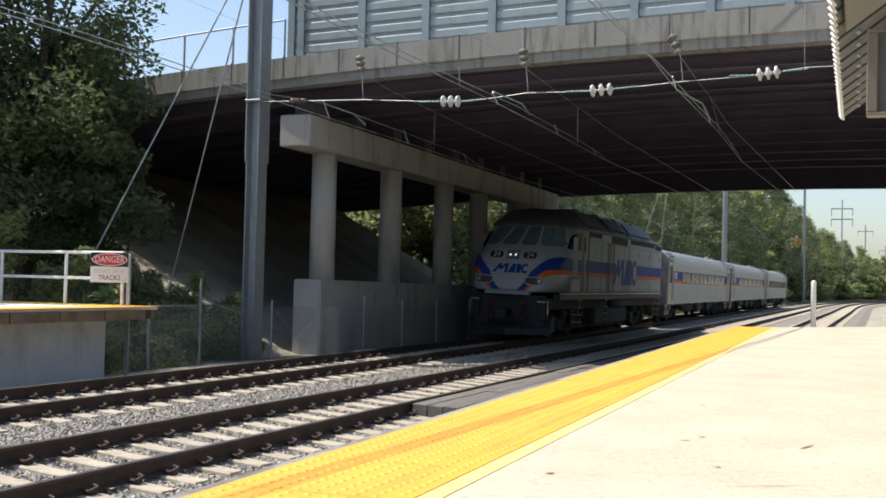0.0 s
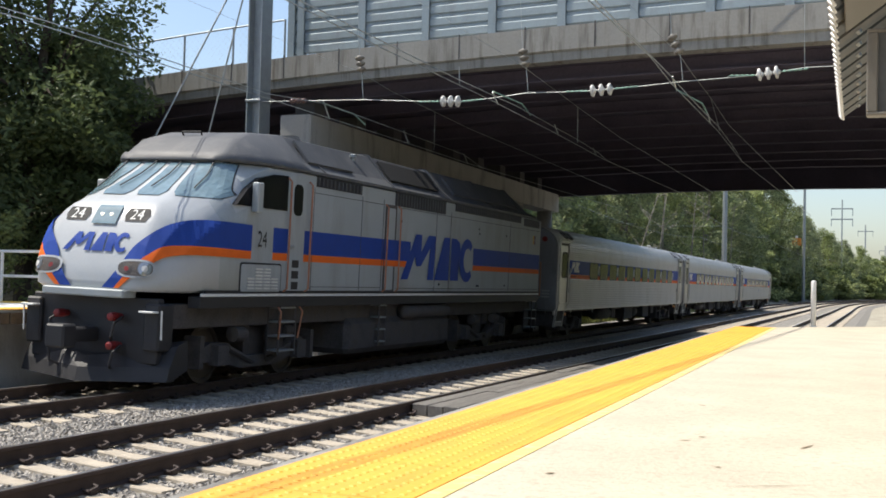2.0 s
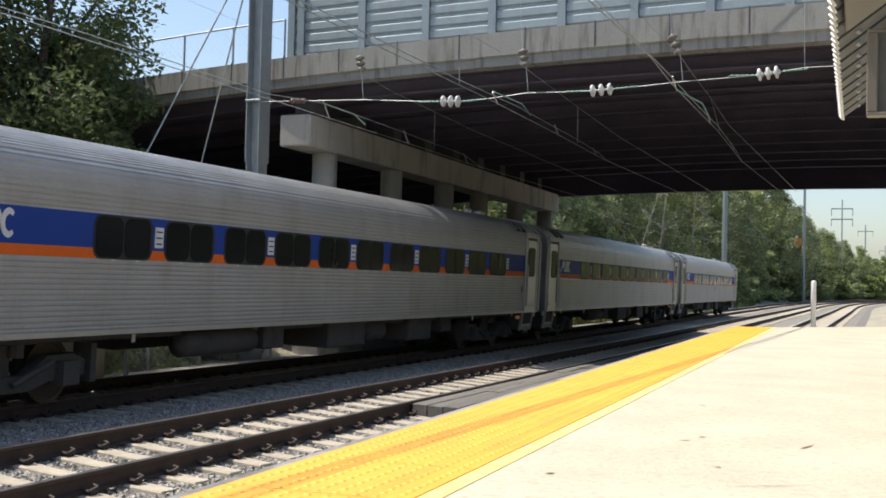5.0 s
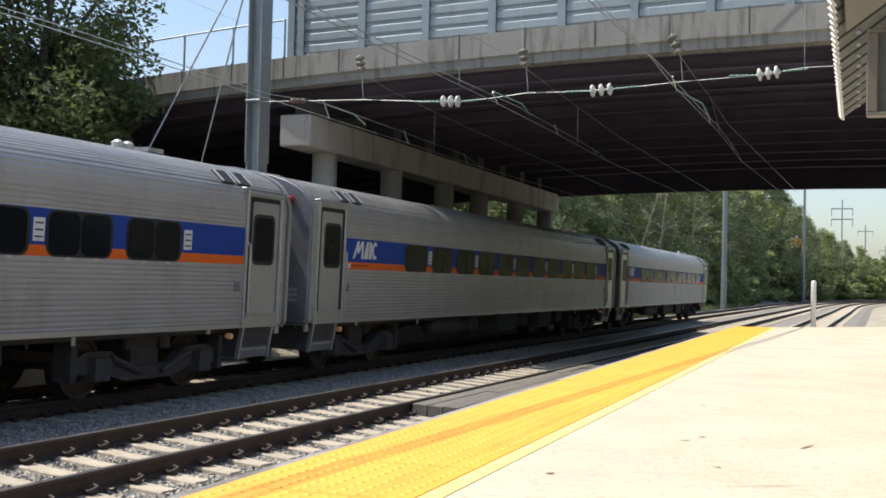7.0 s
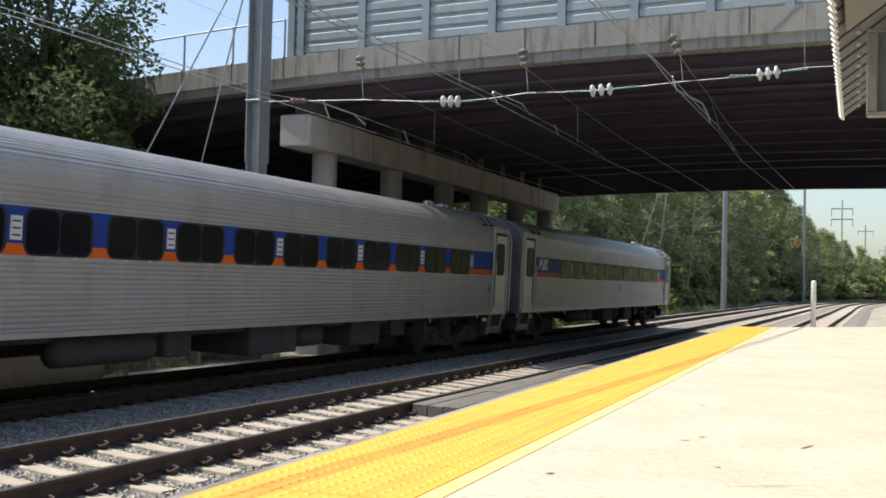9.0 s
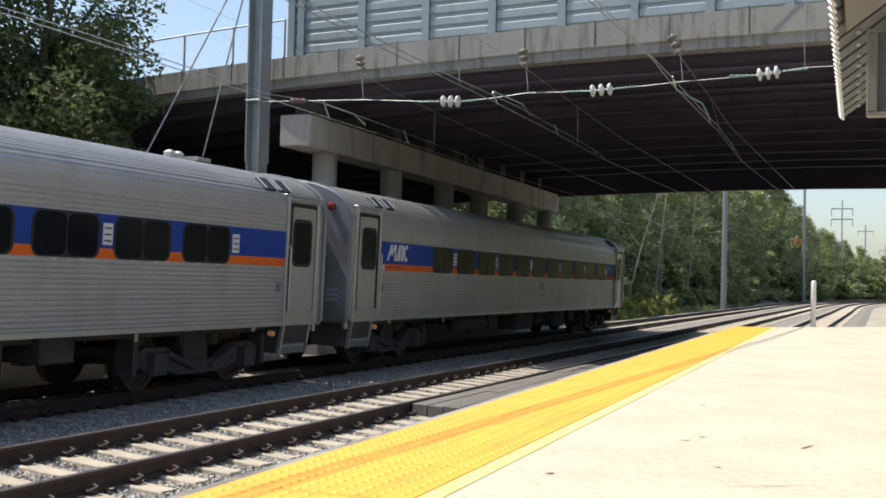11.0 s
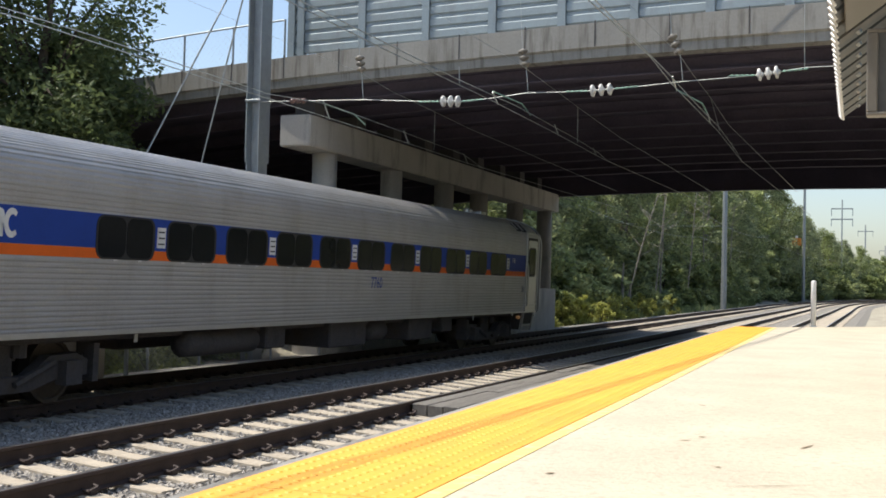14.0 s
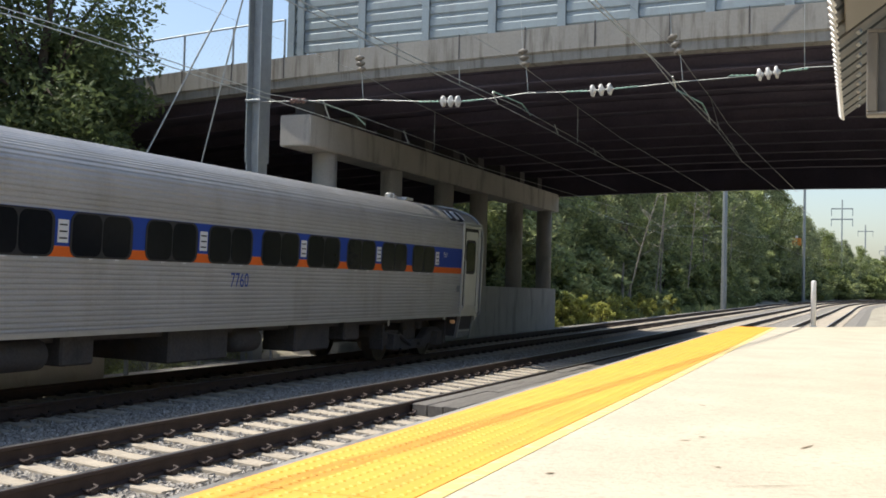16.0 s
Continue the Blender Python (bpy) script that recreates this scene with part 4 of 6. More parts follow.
            v.co = hit + Vector((0, -0.02, 0))
        me.materials.clear()
        me.materials.append(M_WHITE)
        ob = new("fleet_number", me)
        ob.parent = nb
    bm = grid_decal(bvh, (0, 1, 0), [-0.26 + 0.065 * k for k in range(9)], [-0.2 + 0.05 * k for k in range(9)], lambda u, v: (u * 0.9, -12, 2.79 + v * 0.78), 0.032)
    cl = part("lamp_panel", bm, M_SCREEN, lo, "blue-grey glass over the upper headlamps")
    for s in (-1, 1):
        hit = bvh.ray_cast(Vector((s * 0.09, -12, 2.79)), (0, 1, 0))[0]
        bm = bmesh.new()
        lathe(bm, ((0.005, -0.056), (0.028, -0.056), (0.03, -0.012)), axis="y", at=hit, seg=14)
        part("headlamp", bm, M_HEADLIGHT, cl, "lit headlamp")
    def nose_put(u, v):
        q = bvh.ray_cast(Vector((u - 0.62, -12, 2.19 + v)), (0, 1, 0))[0]
        return q + Vector((0, -0.02, 0))
    company_mark(nose_put, 1.24, 0.30, M_BLUE, lo, "plain blue shape of the company mark")
    bm = bmesh.new()
    pipe(bm, [(-0.35, -6.55, 4.36), (-0.35, -6.62, 4.44), (0.05, -6.62, 4.44), (0.05, -6.55, 4.36)], 0.02)
    part("lift_handle", bm, M_RUBBER, lo)
    bm = bmesh.new()
    lathe(bm, ((0.04, 4.3), (0.04, 4.42), (0.075, 4.45), (0.075, 4.50), (0.02, 4.52)), at=(1.05, -2.4, 0), seg=10)
    part("horn", bm, M_GALV, lo)
    # anticlimber, pilot, plough, coupler, hoses
    part("anticlimber", cbox(-0.78, 0.78, -9.60, -9.24, 1.47, 1.60, 0.02), M_SILVER, lo, "pale anticlimber step")
    part("pilot_plate", cbox(-1.22, 1.22, -9.26, -9.10, 0.45, 1.48, 0.02), M_BLACK, lo)
    for s in (-1, 1):
        part("pilot_step", cbox(min(s * 1.0, s * 1.30), max(s * 1.0, s * 1.30), -9.34, -8.94, 0.66, 1.40, 0.03), M_BLACK, lo)
        part("step", cbox(min(s * 1.02, s * 1.28), max(s * 1.02, s * 1.28), -9.50, -9.33, 1.26, 1.29, 0.006), M_WHITE, lo)
        bm = bmesh.new()
        pipe(bm, [(s * 1.34, -9.32, 0.85), (s * 1.34, -9.34, 1.30)], 0.016)
        part("grab_rail", bm, M_WHITE, lo)
        for z in (1.17, 0.72):
            bm = bmesh.new()
            lathe(bm, ((0.03, -9.55), (0.065, -9.53), (0.07, -9.42), (0.05, -9.24)), axis="y", at=(s * 0.52, 0, z), seg=10)
            part("hose_fitting", bm, M_RED, lo, "red air hose fitting")
            bm = bmesh.new()
            pipe(bm, [(s * 0.62, -9.36, z), (s * 0.62, -9.56, z - 0.1), (s * 0.58, -9.57, z - 0.3), (s * 0.5, -9.44, z - 0.36)], 0.024)
            part("hose", bm, M_BLACK, lo)
    bm = bmesh.new()
    prof = ((-9.14, 0.60), (-9.39, 0.52), (-9.59, 0.36), (-9.66, 0.14), (-9.54, 0.14), (-9.09, 0.3))
    loft(bm, [[Vector((x, y + abs(x) * 0.30, z + abs(x) * (0.16 if z > 0.45 else 0.04))) for y, z in prof] for x in (-1.42, -0.7, 0, 0.7, 1.42)])
    part("plough", bm, M_BLACK, lo, "black snow plough blade")
    for yy, e in ((-9.54, -1), (10.0, 1)):
        bm = bmesh.new()
        box(bm, -0.10, 0.10, min(yy - 0.3 * e, yy + 0.45 * e), max(yy - 0.3 * e, yy + 0.45 * e), 0.75, 0.98)
        box(bm, -0.20, 0.16, min(yy + 0.3 * e, yy + 0.62 * e), max(yy + 0.3 * e, yy + 0.62 * e), 0.68, 1.04)
        bmesh.ops.bevel(bm, geom=bm.edges[:], offset=0.03, segments=1, affect="EDGES")
        part("coupler", bm, M_BLACK, lo, "grimy knuckle coupler")
    # rear platform rail
    bm = bmesh.new()
    for s in (-1, 1):
        pipe(bm, [(s * 1.45, 10.0, 1.5), (s * 1.45, 10.0, 2.55), (s * 1.45, 10.45, 2.55), (s * 1.45, 10.45, 1.5)], 0.022)
        pipe(bm, [(s * 1.45, 10.22, 1.5), (s * 1.45, 10.22, 2.55)], 0.016)
    part("end_rail", bm, M_HANDRAIL, lo, "orange end handrail")
    part("end_platform", cbox(-1.45, 1.45, 9.9, 10.5, 1.40, 1.52, 0.02), M_UNDER, lo)
    # underframe
    part("fuel_tank", cbox(-1.40, 1.40, -2.9, 2.9, 0.30, 1.05, 0.12), M_UNDER, lo, "dark fuel tank")
    part("frame", cbox(-1.25, 1.25, -9.0, 9.9, 1.0, 1.40, 0.02), M_UNDER, lo)
    for y0, y1, r in ((-0.2, 2.6, 0.16),):
        bm = bmesh.new()
        lathe(bm, ((0.05, y0), (r, y0 + 0.08), (r, y1 - 0.08), (0.05, y1)), axis="y", at=(1.38, 0, 1.15), seg=12)
        part("air_tank", bm, M_UNDER, lo, smooth=True)
    bogie(lo, -6.0, 2.75, 0.51, True)
    bogie(lo, 6.0, 2.75, 0.51, True)
    for s in (-1, 1):   # brake cylinders and pipes on the bogies' outer face
        for y in (-6.9, -5.2, 5.1, 6.8):
            bm = bmesh.new()
            lathe(bm, ((0.04, -0.2), (0.13, -0.18), (0.13, 0.12), (0.05, 0.3)), axis="y", at=(s * 1.22, y, 0.86), seg=12)
            part("brake_cylinder", bm, M_UNDER, lo)
    return lo


HALF = 12.86


def coach_profile():
    """Half section of the fluted stainless body, from the sill up over the roof."""
    base = [(1.52, 1.02), (1.55, 1.10)]
    pts = list(base)
    def flutes(z0, z1, n):
        for i in range(n):
            a, h = z0 + (z1 - z0) * i / n, (z1 - z0) / n
            pts.extend([(1.540, a), (1.540, a + 0.16 * h), (1.556, a + 0.38 * h), (1.556, a + 0.80 * h)])
    flutes(1.12, 2.06, 13)
    pts.extend([(1.548, 2.07), (1.548, 2.715)])
    flutes(2.73, 3.02, 4)
    arc = [(1.553, 3.02), (1.53, 3.18), (1.475, 3.34), (1.37, 3.48), (1.21, 3.60), (0.99, 3.70), (0.70, 3.785), (0.36, 3.835), (0.0, 3.85)]
    for (x0, z0), (x1, z1) in zip(arc, arc[1:]):
        nx, nz = (z1 - z0), -(x1 - x0)
        l = math.hypot(nx, nz)
        nx, nz = nx / l, nz / l
        n = max(2, round(l / 0.075))
        for i in range(n):
            for k, o in ((0.0, -0.006), (0.16, -0.006), (0.40, 0.008), (0.80, 0.008)):
                t = (i + k) / n
                pts.append((max(0.0, x0 + (x1 - x0) * t + nx * o), z0 + (z1 - z0) * t + nz * o))
    pts.append((0.0, 3.855))
    return pts


WIN_Y = [-8.30 + 1.655 * i for i in range(11)]


def build_coach(number_at=None):
    co = thing("passenger_coach", None, "fluted stainless passenger coach with blue and orange window band", "railway coach", group="coaches of the train")
    half = coach_profile()
    ring = [(0.0, 1.02)] + half + [(-x, z) for x, z in half[-2::-1]]
    bm = bmesh.new()
    loft(bm, [[Vector((x, y, z)) for x, z in ring] for y in (-HALF, -4.0, 4.0, HALF)])
    part("body", bm, M_STAINLESS, co, "fluted stainless steel body")
    # bright rims and end plates
    plain = [(0.0, 1.0), (1.50, 1.0), (1.57, 1.10), (1.57, 3.02), (1.55, 3.18), (1.49, 3.35), (1.385, 3.495), (1.22, 3.615), (1.0, 3.715), (0.70, 3.80), (0.36, 3.85), (0.0, 3.87)]
    pring = plain + [(-x, z) for x, z in plain[-2:0:-1]]
    for e in (-1, 1):
        bm = bmesh.new()
        loft(bm, [[Vector((x * k, e * y, 2.4 + (z - 2.4) * k)) for x, z in pring] for y, k in ((HALF - 0.10, 1.0), (HALF + 0.0, 1.004), (HALF + 0.04, 0.985))])
        rim = part("end_plate", bm, M_ENDSTEEL, co, "grey end plate with rounded roof edge")
        bm = bmesh.new()
        loft(bm, [[Vector((x * k, e * y, 2.4 + (z - 2.4) * k)) for x, z in pring] for y, k in ((HALF - 0.06, 1.004), (HALF - 0.06, 1.014), (HALF + 0.01, 1.014), (HALF + 0.01, 1.004))], caps=False)
        part("rim", bm, M_STAIN_FLAT, rim, "bright rim")
        part("diaphragm", cbox(-0.62, 0.62, min(e * (HALF + 0.02), e * (HALF + 0.42)), max(e * (HALF + 0.02), e * (HALF + 0.42)), 1.15, 3.45, 0.03), M_RUBBER, co, "black rubber gangway diaphragm")
        bm = bmesh.new()
        box(bm, -0.12, 0.12, min(e * 12.7, e * 13.32), max(e * 12.7, e * 13.32), 0.72, 0.98)
        part("coupler", bm, M_UNDER, co)
        for s in (-1, 1):
            bm = bmesh.new()
            lathe(bm, ((0.01, e * (HALF + 0.13)), (0.06, e * (HALF + 0.12)), (0.075, e * (HALF + 0.10)), (0.085, e * (HALF + 0.10)), (0.085, e * (HALF + 0.02))), axis="y", at=(s * 1.12, 0, 3.34), seg=14)
            part("marker_lamp", bm, M_RED, co, "red marker lamp")
            # entrance: frame, door, step well
            y0, y1 = sorted((e * 12.64, e * 11.41))
            fr = part("door_frame", side_plate(s, 1.55, y0, y1, 1.0, 3.34, 0.014, 0.04), M_STAIN_FLAT, co, "smooth stainless door surround")
            y0, y1 = sorted((e * 12.50, e * 11.48))
            # flat black plate behind the door, painting the recess shade at its edges
            part("recess", side_plate(s, 1.556, y0, y1, 1.24, 3.25, 0.010, 0.05), M_RUBBER, fr, "black plate painted as door recess shade")
            y0, y1 = sorted((e * 12.46, e * 11.60))
            door = part("door", side_plate(s, 1.558, y0, y1, 1.27, 3.17, 0.014, 0.05), M_STAIN_FLAT, co, "sliding steel door with narrow window")
            y0, y1 = sorted((e * 12.28, e * 11.68))
            part("window_seal", side_plate(s, 1.562, y0 - 0.06, y1 + 0.06, 2.08, 2.96, 0.013, 0.13), M_RUBBER, door, "black rubber window seal")
            part("door_window", side_plate(s, 1.562, y0, y1, 2.14, 2.90, 0.016, 0.10), M_GLASS, door, "dark door window")
            for a in (12.58, 11.44):
                part("door_post", cbox(min(s * 1.54, s * 1.592), max(s * 1.54, s * 1.592), e * a - 0.035, e * a + 0.035, 1.05, 3.36, 0.012), M_STAIN_FLAT, fr, "bright door post edge")
            part("lintel", cbox(min(s * 1.54, s * 1.61), max(s * 1.54, s * 1.61), min(e * 12.61, e * 11.41), max(e * 12.61, e * 11.41), 3.27, 3.33, 0.012), M_STAIN_FLAT, fr)
            part("threshold", cbox(min(s * 1.45, s * 1.60), max(s * 1.45, s * 1.60), min(e * 12.48, e * 11.52), max(e * 12.48, e * 11.52), 1.22, 1.27, 0.008), M_STAIN_FLAT, co)
            y0, y1 = sorted((e * 12.5, e * 11.55))
            bm = bmesh.new()
            q = [(1.50, 1.22), (1.50, 1.0), (1.42, 0.48), (0.6, 0.48), (0.6, 1.22)]
            loft(bm, [[Vector((s * xx, yy, z)) for xx, z in q] for yy in (y0, y1)])
            well = part("step_well", bm, M_UNDER, co, "dark entrance step well")
            part("kick_plate", cbox(min(s * 1.40, s * 1.452), max(s * 1.40, s * 1.452), y0 + 0.05, y1 - 0.05, 0.47, 0.66, 0.008), M_ENDSTEEL, well, "worn grey kick plate")
            part("bracket", cbox(min(s * 1.44, s * 1.50), max(s * 1.44, s * 1.50), e * 12.72 - 0.06, e * 12.72 + 0.06, 0.86, 1.0, 0.01), M_STAIN_FLAT, co)
            part("bracket", cbox(min(s * 1.46, s * 1.50), max(s * 1.46, s * 1.50), e * 10.55 - 0.05, e * 10.55 + 0.05, 0.92, 1.02, 0.01), M_STAIN_FLAT, co)
            bm = bmesh.new()
            lathe(bm, ((0.02, s * 1.50), (0.045, s * 1.49), (0.055, s * 1.44), (0.04, s * 1.38)), axis="x", at=(0, e * 11.25, 0.86), seg=12)
            part("marker_light", bm, M_AMBER, co, "small round amber step lamp")
            part("socket_plate", side_plate(s, 1.556, e * 11.22 - 0.08, e * 11.22 + 0.08, 1.62, 1.78, 0.012, 0.02), M_ENDSTEEL, co, "small grey socket plate")
            for z in (1.42, 1.52, 1.62):
                part("writing", cbox(min(s * 1.08, s * 1.34), max(s * 1.08, s * 1.34), min(e * (HALF + 0.03), e * (HALF + 0.046)), max(e * (HALF + 0.03), e * (HALF + 0.046)), z, z + 0.055), M_FADEDW, co, "faded white data lines")
            for yy in (y0, y1):
                bm = bmesh.new()
                loft(bm, [[Vector((s * xx, yy + dd, z)) for xx, z in ((1.53, 1.24), (1.53, 1.0), (1.45, 0.45), (1.38, 0.45), (1.46, 1.0), (1.46, 1.24))] for dd in (-0.03, 0.03)])
                part("side_plate", bm, M_STAIN_FLAT, well, "bright step side plate")
            for k in range(2):
                part("step", cbox(min(s * 1.2, s * 1.47), max(s * 1.2, s * 1.47), y0 + 0.06, y1 - 0.06, 0.60 + 0.26 * k, 0.63 + 0.26 * k, 0.005), M_STAIN_FLAT, well)
            bm = bmesh.new()
            yy = e * 11.46
            pipe(bm, [(s * 1.56, yy, 1.15), (s * 1.64, yy, 1.25), (s * 1.64, yy, 2.40), (s * 1.56, yy, 2.48)], 0.018)
            part("grab_rail", bm, M_STAIN_FLAT, co)
            part("rain_strip", cbox(min(s * 1.5, s * 1.60), max(s * 1.5, s * 1.60), min(e * 12.66, e * 11.3), max(e * 12.66, e * 11.3), 3.36, 3.39, 0.005), M_STAIN_FLAT, co)
            # roof vents
            for yy in (10.65, 11.25) if e < 0 else (11.0, 11.5):
                bm = bmesh.new()
                q = [Vector((s * 1.43, e * (yy - 0.18), 3.43)), Vector((s * 1.43, e * (yy + 0.18), 3.43)), Vector((s * 1.20, e * (yy + 0.18), 3.63)), Vector((s * 1.20, e * (yy - 0.18), 3.63))]
                nrm = Vector((s * 0.65, 0, 0.76))
                loft(bm, [[p + nrm * -0.03 for p in q], [p + nrm * 0.022 for p in q]])
                rv = part("roof_vent", bm, M_BLACK, co, "dark roof vent")
                for i0, i1 in ((0, 3), (1, 2)):
                    part("rim", tube(bmesh.new(), q[i0] + nrm * 0.03, q[i1] + nrm * 0.03, 0.02, seg=6), M_STAIN_FLAT, rv)
    for s in (-1, 1):
        part("blue_stripe", side_plate(s, 1.548, -11.39, 11.39, 2.225, 2.705, 0.006), M_BLUE, co, "blue band")
        part("orange_stripe", side_plate(s, 1.548, -11.39, 11.39, 2.08, 2.222, 0.006), M_ORANGE, co, "orange band")
        for k, y in enumerate(WIN_Y):
            win = part("window", side_plate(s, 1.552, y - 0.02, y + 1.33, 2.075, 2.70, 0.010, 0.16), M_RUBBER, co, "dark tinted window in rubber seal")
            for a in (0.02, 0.66):
                part("pane", side_plate(s, 1.556, y + a, y + a + 0.61, 2.10, 2.675, 0.010, 0.13), M_GLASS, win)
            for a in (0.42, 0.98):
                part("drain_clip", cbox(min(s * 1.55, s * 1.566), max(s * 1.55, s * 1.566), y + a - 0.05, y + a + 0.05, 2.05, 2.07, 0.004), M_WHITE, win)
            if k % 2 == 0:
                nt = part("notice", side_plate(s, 1.554, y + 1.39, y + 1.60, 2.27, 2.58, 0.006), M_WHITE, co, "small white notice between windows")
                bm = bmesh.new()
                for z in (2.50, 2.41, 2.32):
                    box(bm, min(s * 1.558, s * 1.563), max(s * 1.558, s * 1.563), y + 1.42, y + 1.57, z, z + 0.022)
                part("writing", bm, M_RUBBER, nt)
        e = -s
        company_mark(lambda u, v: Vector((s * 1.557, (-11.02 + u) if s > 0 else (11.02 - u), 2.30 + v)), 1.18, 0.36, M_WHITE, co, "plain white shape of the company mark")
        for a in (-11.31, -11.16):
            part("notice", side_plate(s, 1.553, s * a - 0.06, s * a + 0.06, 2.10, 2.20, 0.004), M_WHITE, co)
        bm = bmesh.new()
        box(bm, min(s * 1.55, s * 1.558), max(s * 1.55, s * 1.558), min(s * -11.1, s * -10.3), max(s * -11.1, s * -10.3), 2.145, 2.162)
        part("writing", bm, M_RUBBER, co)
        if number_at is not None:
            lettering("fleet_number", "7760", 0.34, on_side(s, 1.5585, s * number_at, 1.80), M_BLUE, co, "blue fleet number", wide=0.85)
            lettering("fleet_number", "7760", 0.17, on_side(s, 1.5585, s * 10.25, 2.52), M_WHITE, co, "white fleet number", wide=0.8)
        part("sill_plate", side_plate(s, 1.545, -11.6, 11.6, 1.0, 1.07, 0.012), M_STAIN_FLAT, co)
    bm = bmesh.new()
    for y in (9.5, 9.75):
        lathe(bm, ((0.10, 3.83), (0.10, 3.93), (0.04, 3.97)), at=(0.3, y, 0), seg=8)
    box(bm, 0.1, 0.6, 9.9, 10.3, 3.83, 3.90)
    part("roof_aerial", bm, M_STAIN_FLAT, co)
    # underfloor
    part("frame", cbox(-1.15, 1.15, -12.6, 12.6, 0.88, 1.06, 0.02), M_UNDER, co)
    for x0, x1, y0, y1, z0 in ((-1.40, -0.5, -5.0, -3.4, 0.50), (0.45, 1.30, -3.1, -2.4, 0.56), (-1.3, 1.30, -0.6, 1.1, 0.46), (0.6, 1.32, 3.4, 4.8, 0.46), (-1.3, -0.6, 2.2, 4.6, 0.50), (0.5, 1.30, 5.5, 6.2, 0.60)):
        part("equipment_box", cbox(x0, x1, y0, y1, z0, 1.0, 0.03), M_UNDER, co, "grimy underfloor equipment box")
    for y0, y1, x in ((-5.6, -3.3, 1.12), (-2.2, -0.9, -1.1), (1.4, 2.3, 1.08)):
        bm = bmesh.new()
        lathe(bm, ((0.06, y0), (0.22, y0 + 0.10), (0.22, y1 - 0.10), (0.06, y1)), axis="y", at=(x, 0, 0.74), seg=14)
        part("air_tank", bm, M_UNDER, co, smooth=True)
    for s in (-1, 1):
        for y in (-7.2, 7.3):
            part("sign_plate", cbox(min(s * 1.44, s * 1.46), max(s * 1.44, s * 1.46), y, y + 0.08, 0.86, 0.98, 0.004), M_STAIN_FLAT, co)
    bogie(co, -9.55, 2.6, 0.46)
    bogie(co, 9.55, 2.6, 0.46)
    return co


loco = build_loco()
coaches = [build_coach(), build_coach(), build_coach(0.95)]

# middles of the vehicles along the line when the film starts
LOCO_MID, COACH_MID, PITCH_S = 45.75, 57.6 + 13.0, 26.65

# ---------------- bridge furniture ----------------
def build_noise_wall():
    nw = thing("noise_barrier", None, "blue-grey corrugated steel noise barrier on the bridge parapet", "noise barrier")
    xs = [-15.57] + [-15.26 + 1.925 * i - 0.0175 * i * i for i in range(13)]   # a narrow end bay, then full bays
    for i, x in enumerate(xs):
        y, z = skew_y(x) + 0.12, 7.87 + CREST(x)
        bm = bmesh.new()
        box(bm, x - 0.10, x + 0.10, y - 0.09, y - 0.075, z, z + 2.2)
        box(bm, x - 0.012, x + 0.012, y - 0.075, y + 0.075, z, z + 2.2)
        box(bm, x - 0.10, x + 0.10, y + 0.075, y + 0.09, z, z + 2.2)
        part("post", bm, M_PANEL, nw)
    for i, x in enumerate(xs[:-1]):
        for k in range(7):
            z = 7.90 + CREST(x + 0.9) + 0.30 * k
            bm = bmesh.new()
            prof = ((0.0, 0.0), (-0.035, 0.03), (-0.035, 0.20), (0.0, 0.235), (0.0, 0.295), (0.05, 0.295), (0.05, 0.0))
            loft(bm, [[Vector((xx, skew_y(xx) + 0.12 + a, z + b)) for a, b in prof] for xx in (x + 0.105, xs[i + 1] - 0.105)])
            part("panel", bm, M_PANEL, nw)


def build_bridge_fence():
    fe = thing("parapet_fence", None, "galvanised pipe fence on the bridge parapet", "fence")
    pts = []
    for i in range(8):
        x = -15.82 - 1.74 * i
        y, z = skew_y(x) + 0.12, 7.87 + CREST(x)
        bm = bmesh.new()
        tube(bm, (x, y, z), (x, y, z + 1.05), 0.03, seg=8)
        part("post", bm, M_GALV, fe)
        pts.append((x, y, z + 1.04))
    part("top_rail", pipe(bmesh.new(), pts, 0.025), M_GALV, fe)
    bm = bmesh.new()
    for i in range(60):
        x = -15.82 - 0.2 * i
        for s in (-1, 1):
            x2 = x + s * 1.0
            tube(bm, (x, skew_y(x) + 0.12, 7.9 + CREST(x)), (x2, skew_y(x2) + 0.12, 8.9 + CREST(x2)), 0.0016, seg=3, caps=False)
    tagged(part("mesh", bm, M_GALV, fe), kind="stuff")


# parapet joints and bolts
def build_parapet_marks():
    for i in range(26):
        x = -24.47 + 1.75 * i
        y, z = skew_y(x) - 0.075, 7.30 + CREST(x)
        bm = bmesh.new()
        box(bm, x - 0.012, x + 0.012, y - 0.004, y + 0.02, z, z + 0.60)
        ob = link("parapet_joint", bm, M_UNDER)
        tagged(ob, "dark open joint in the concrete parapet", "joint", kind="structure")


# ---------------- catenary pole and wires ----------------
PX, PY = -15.6, 24.9


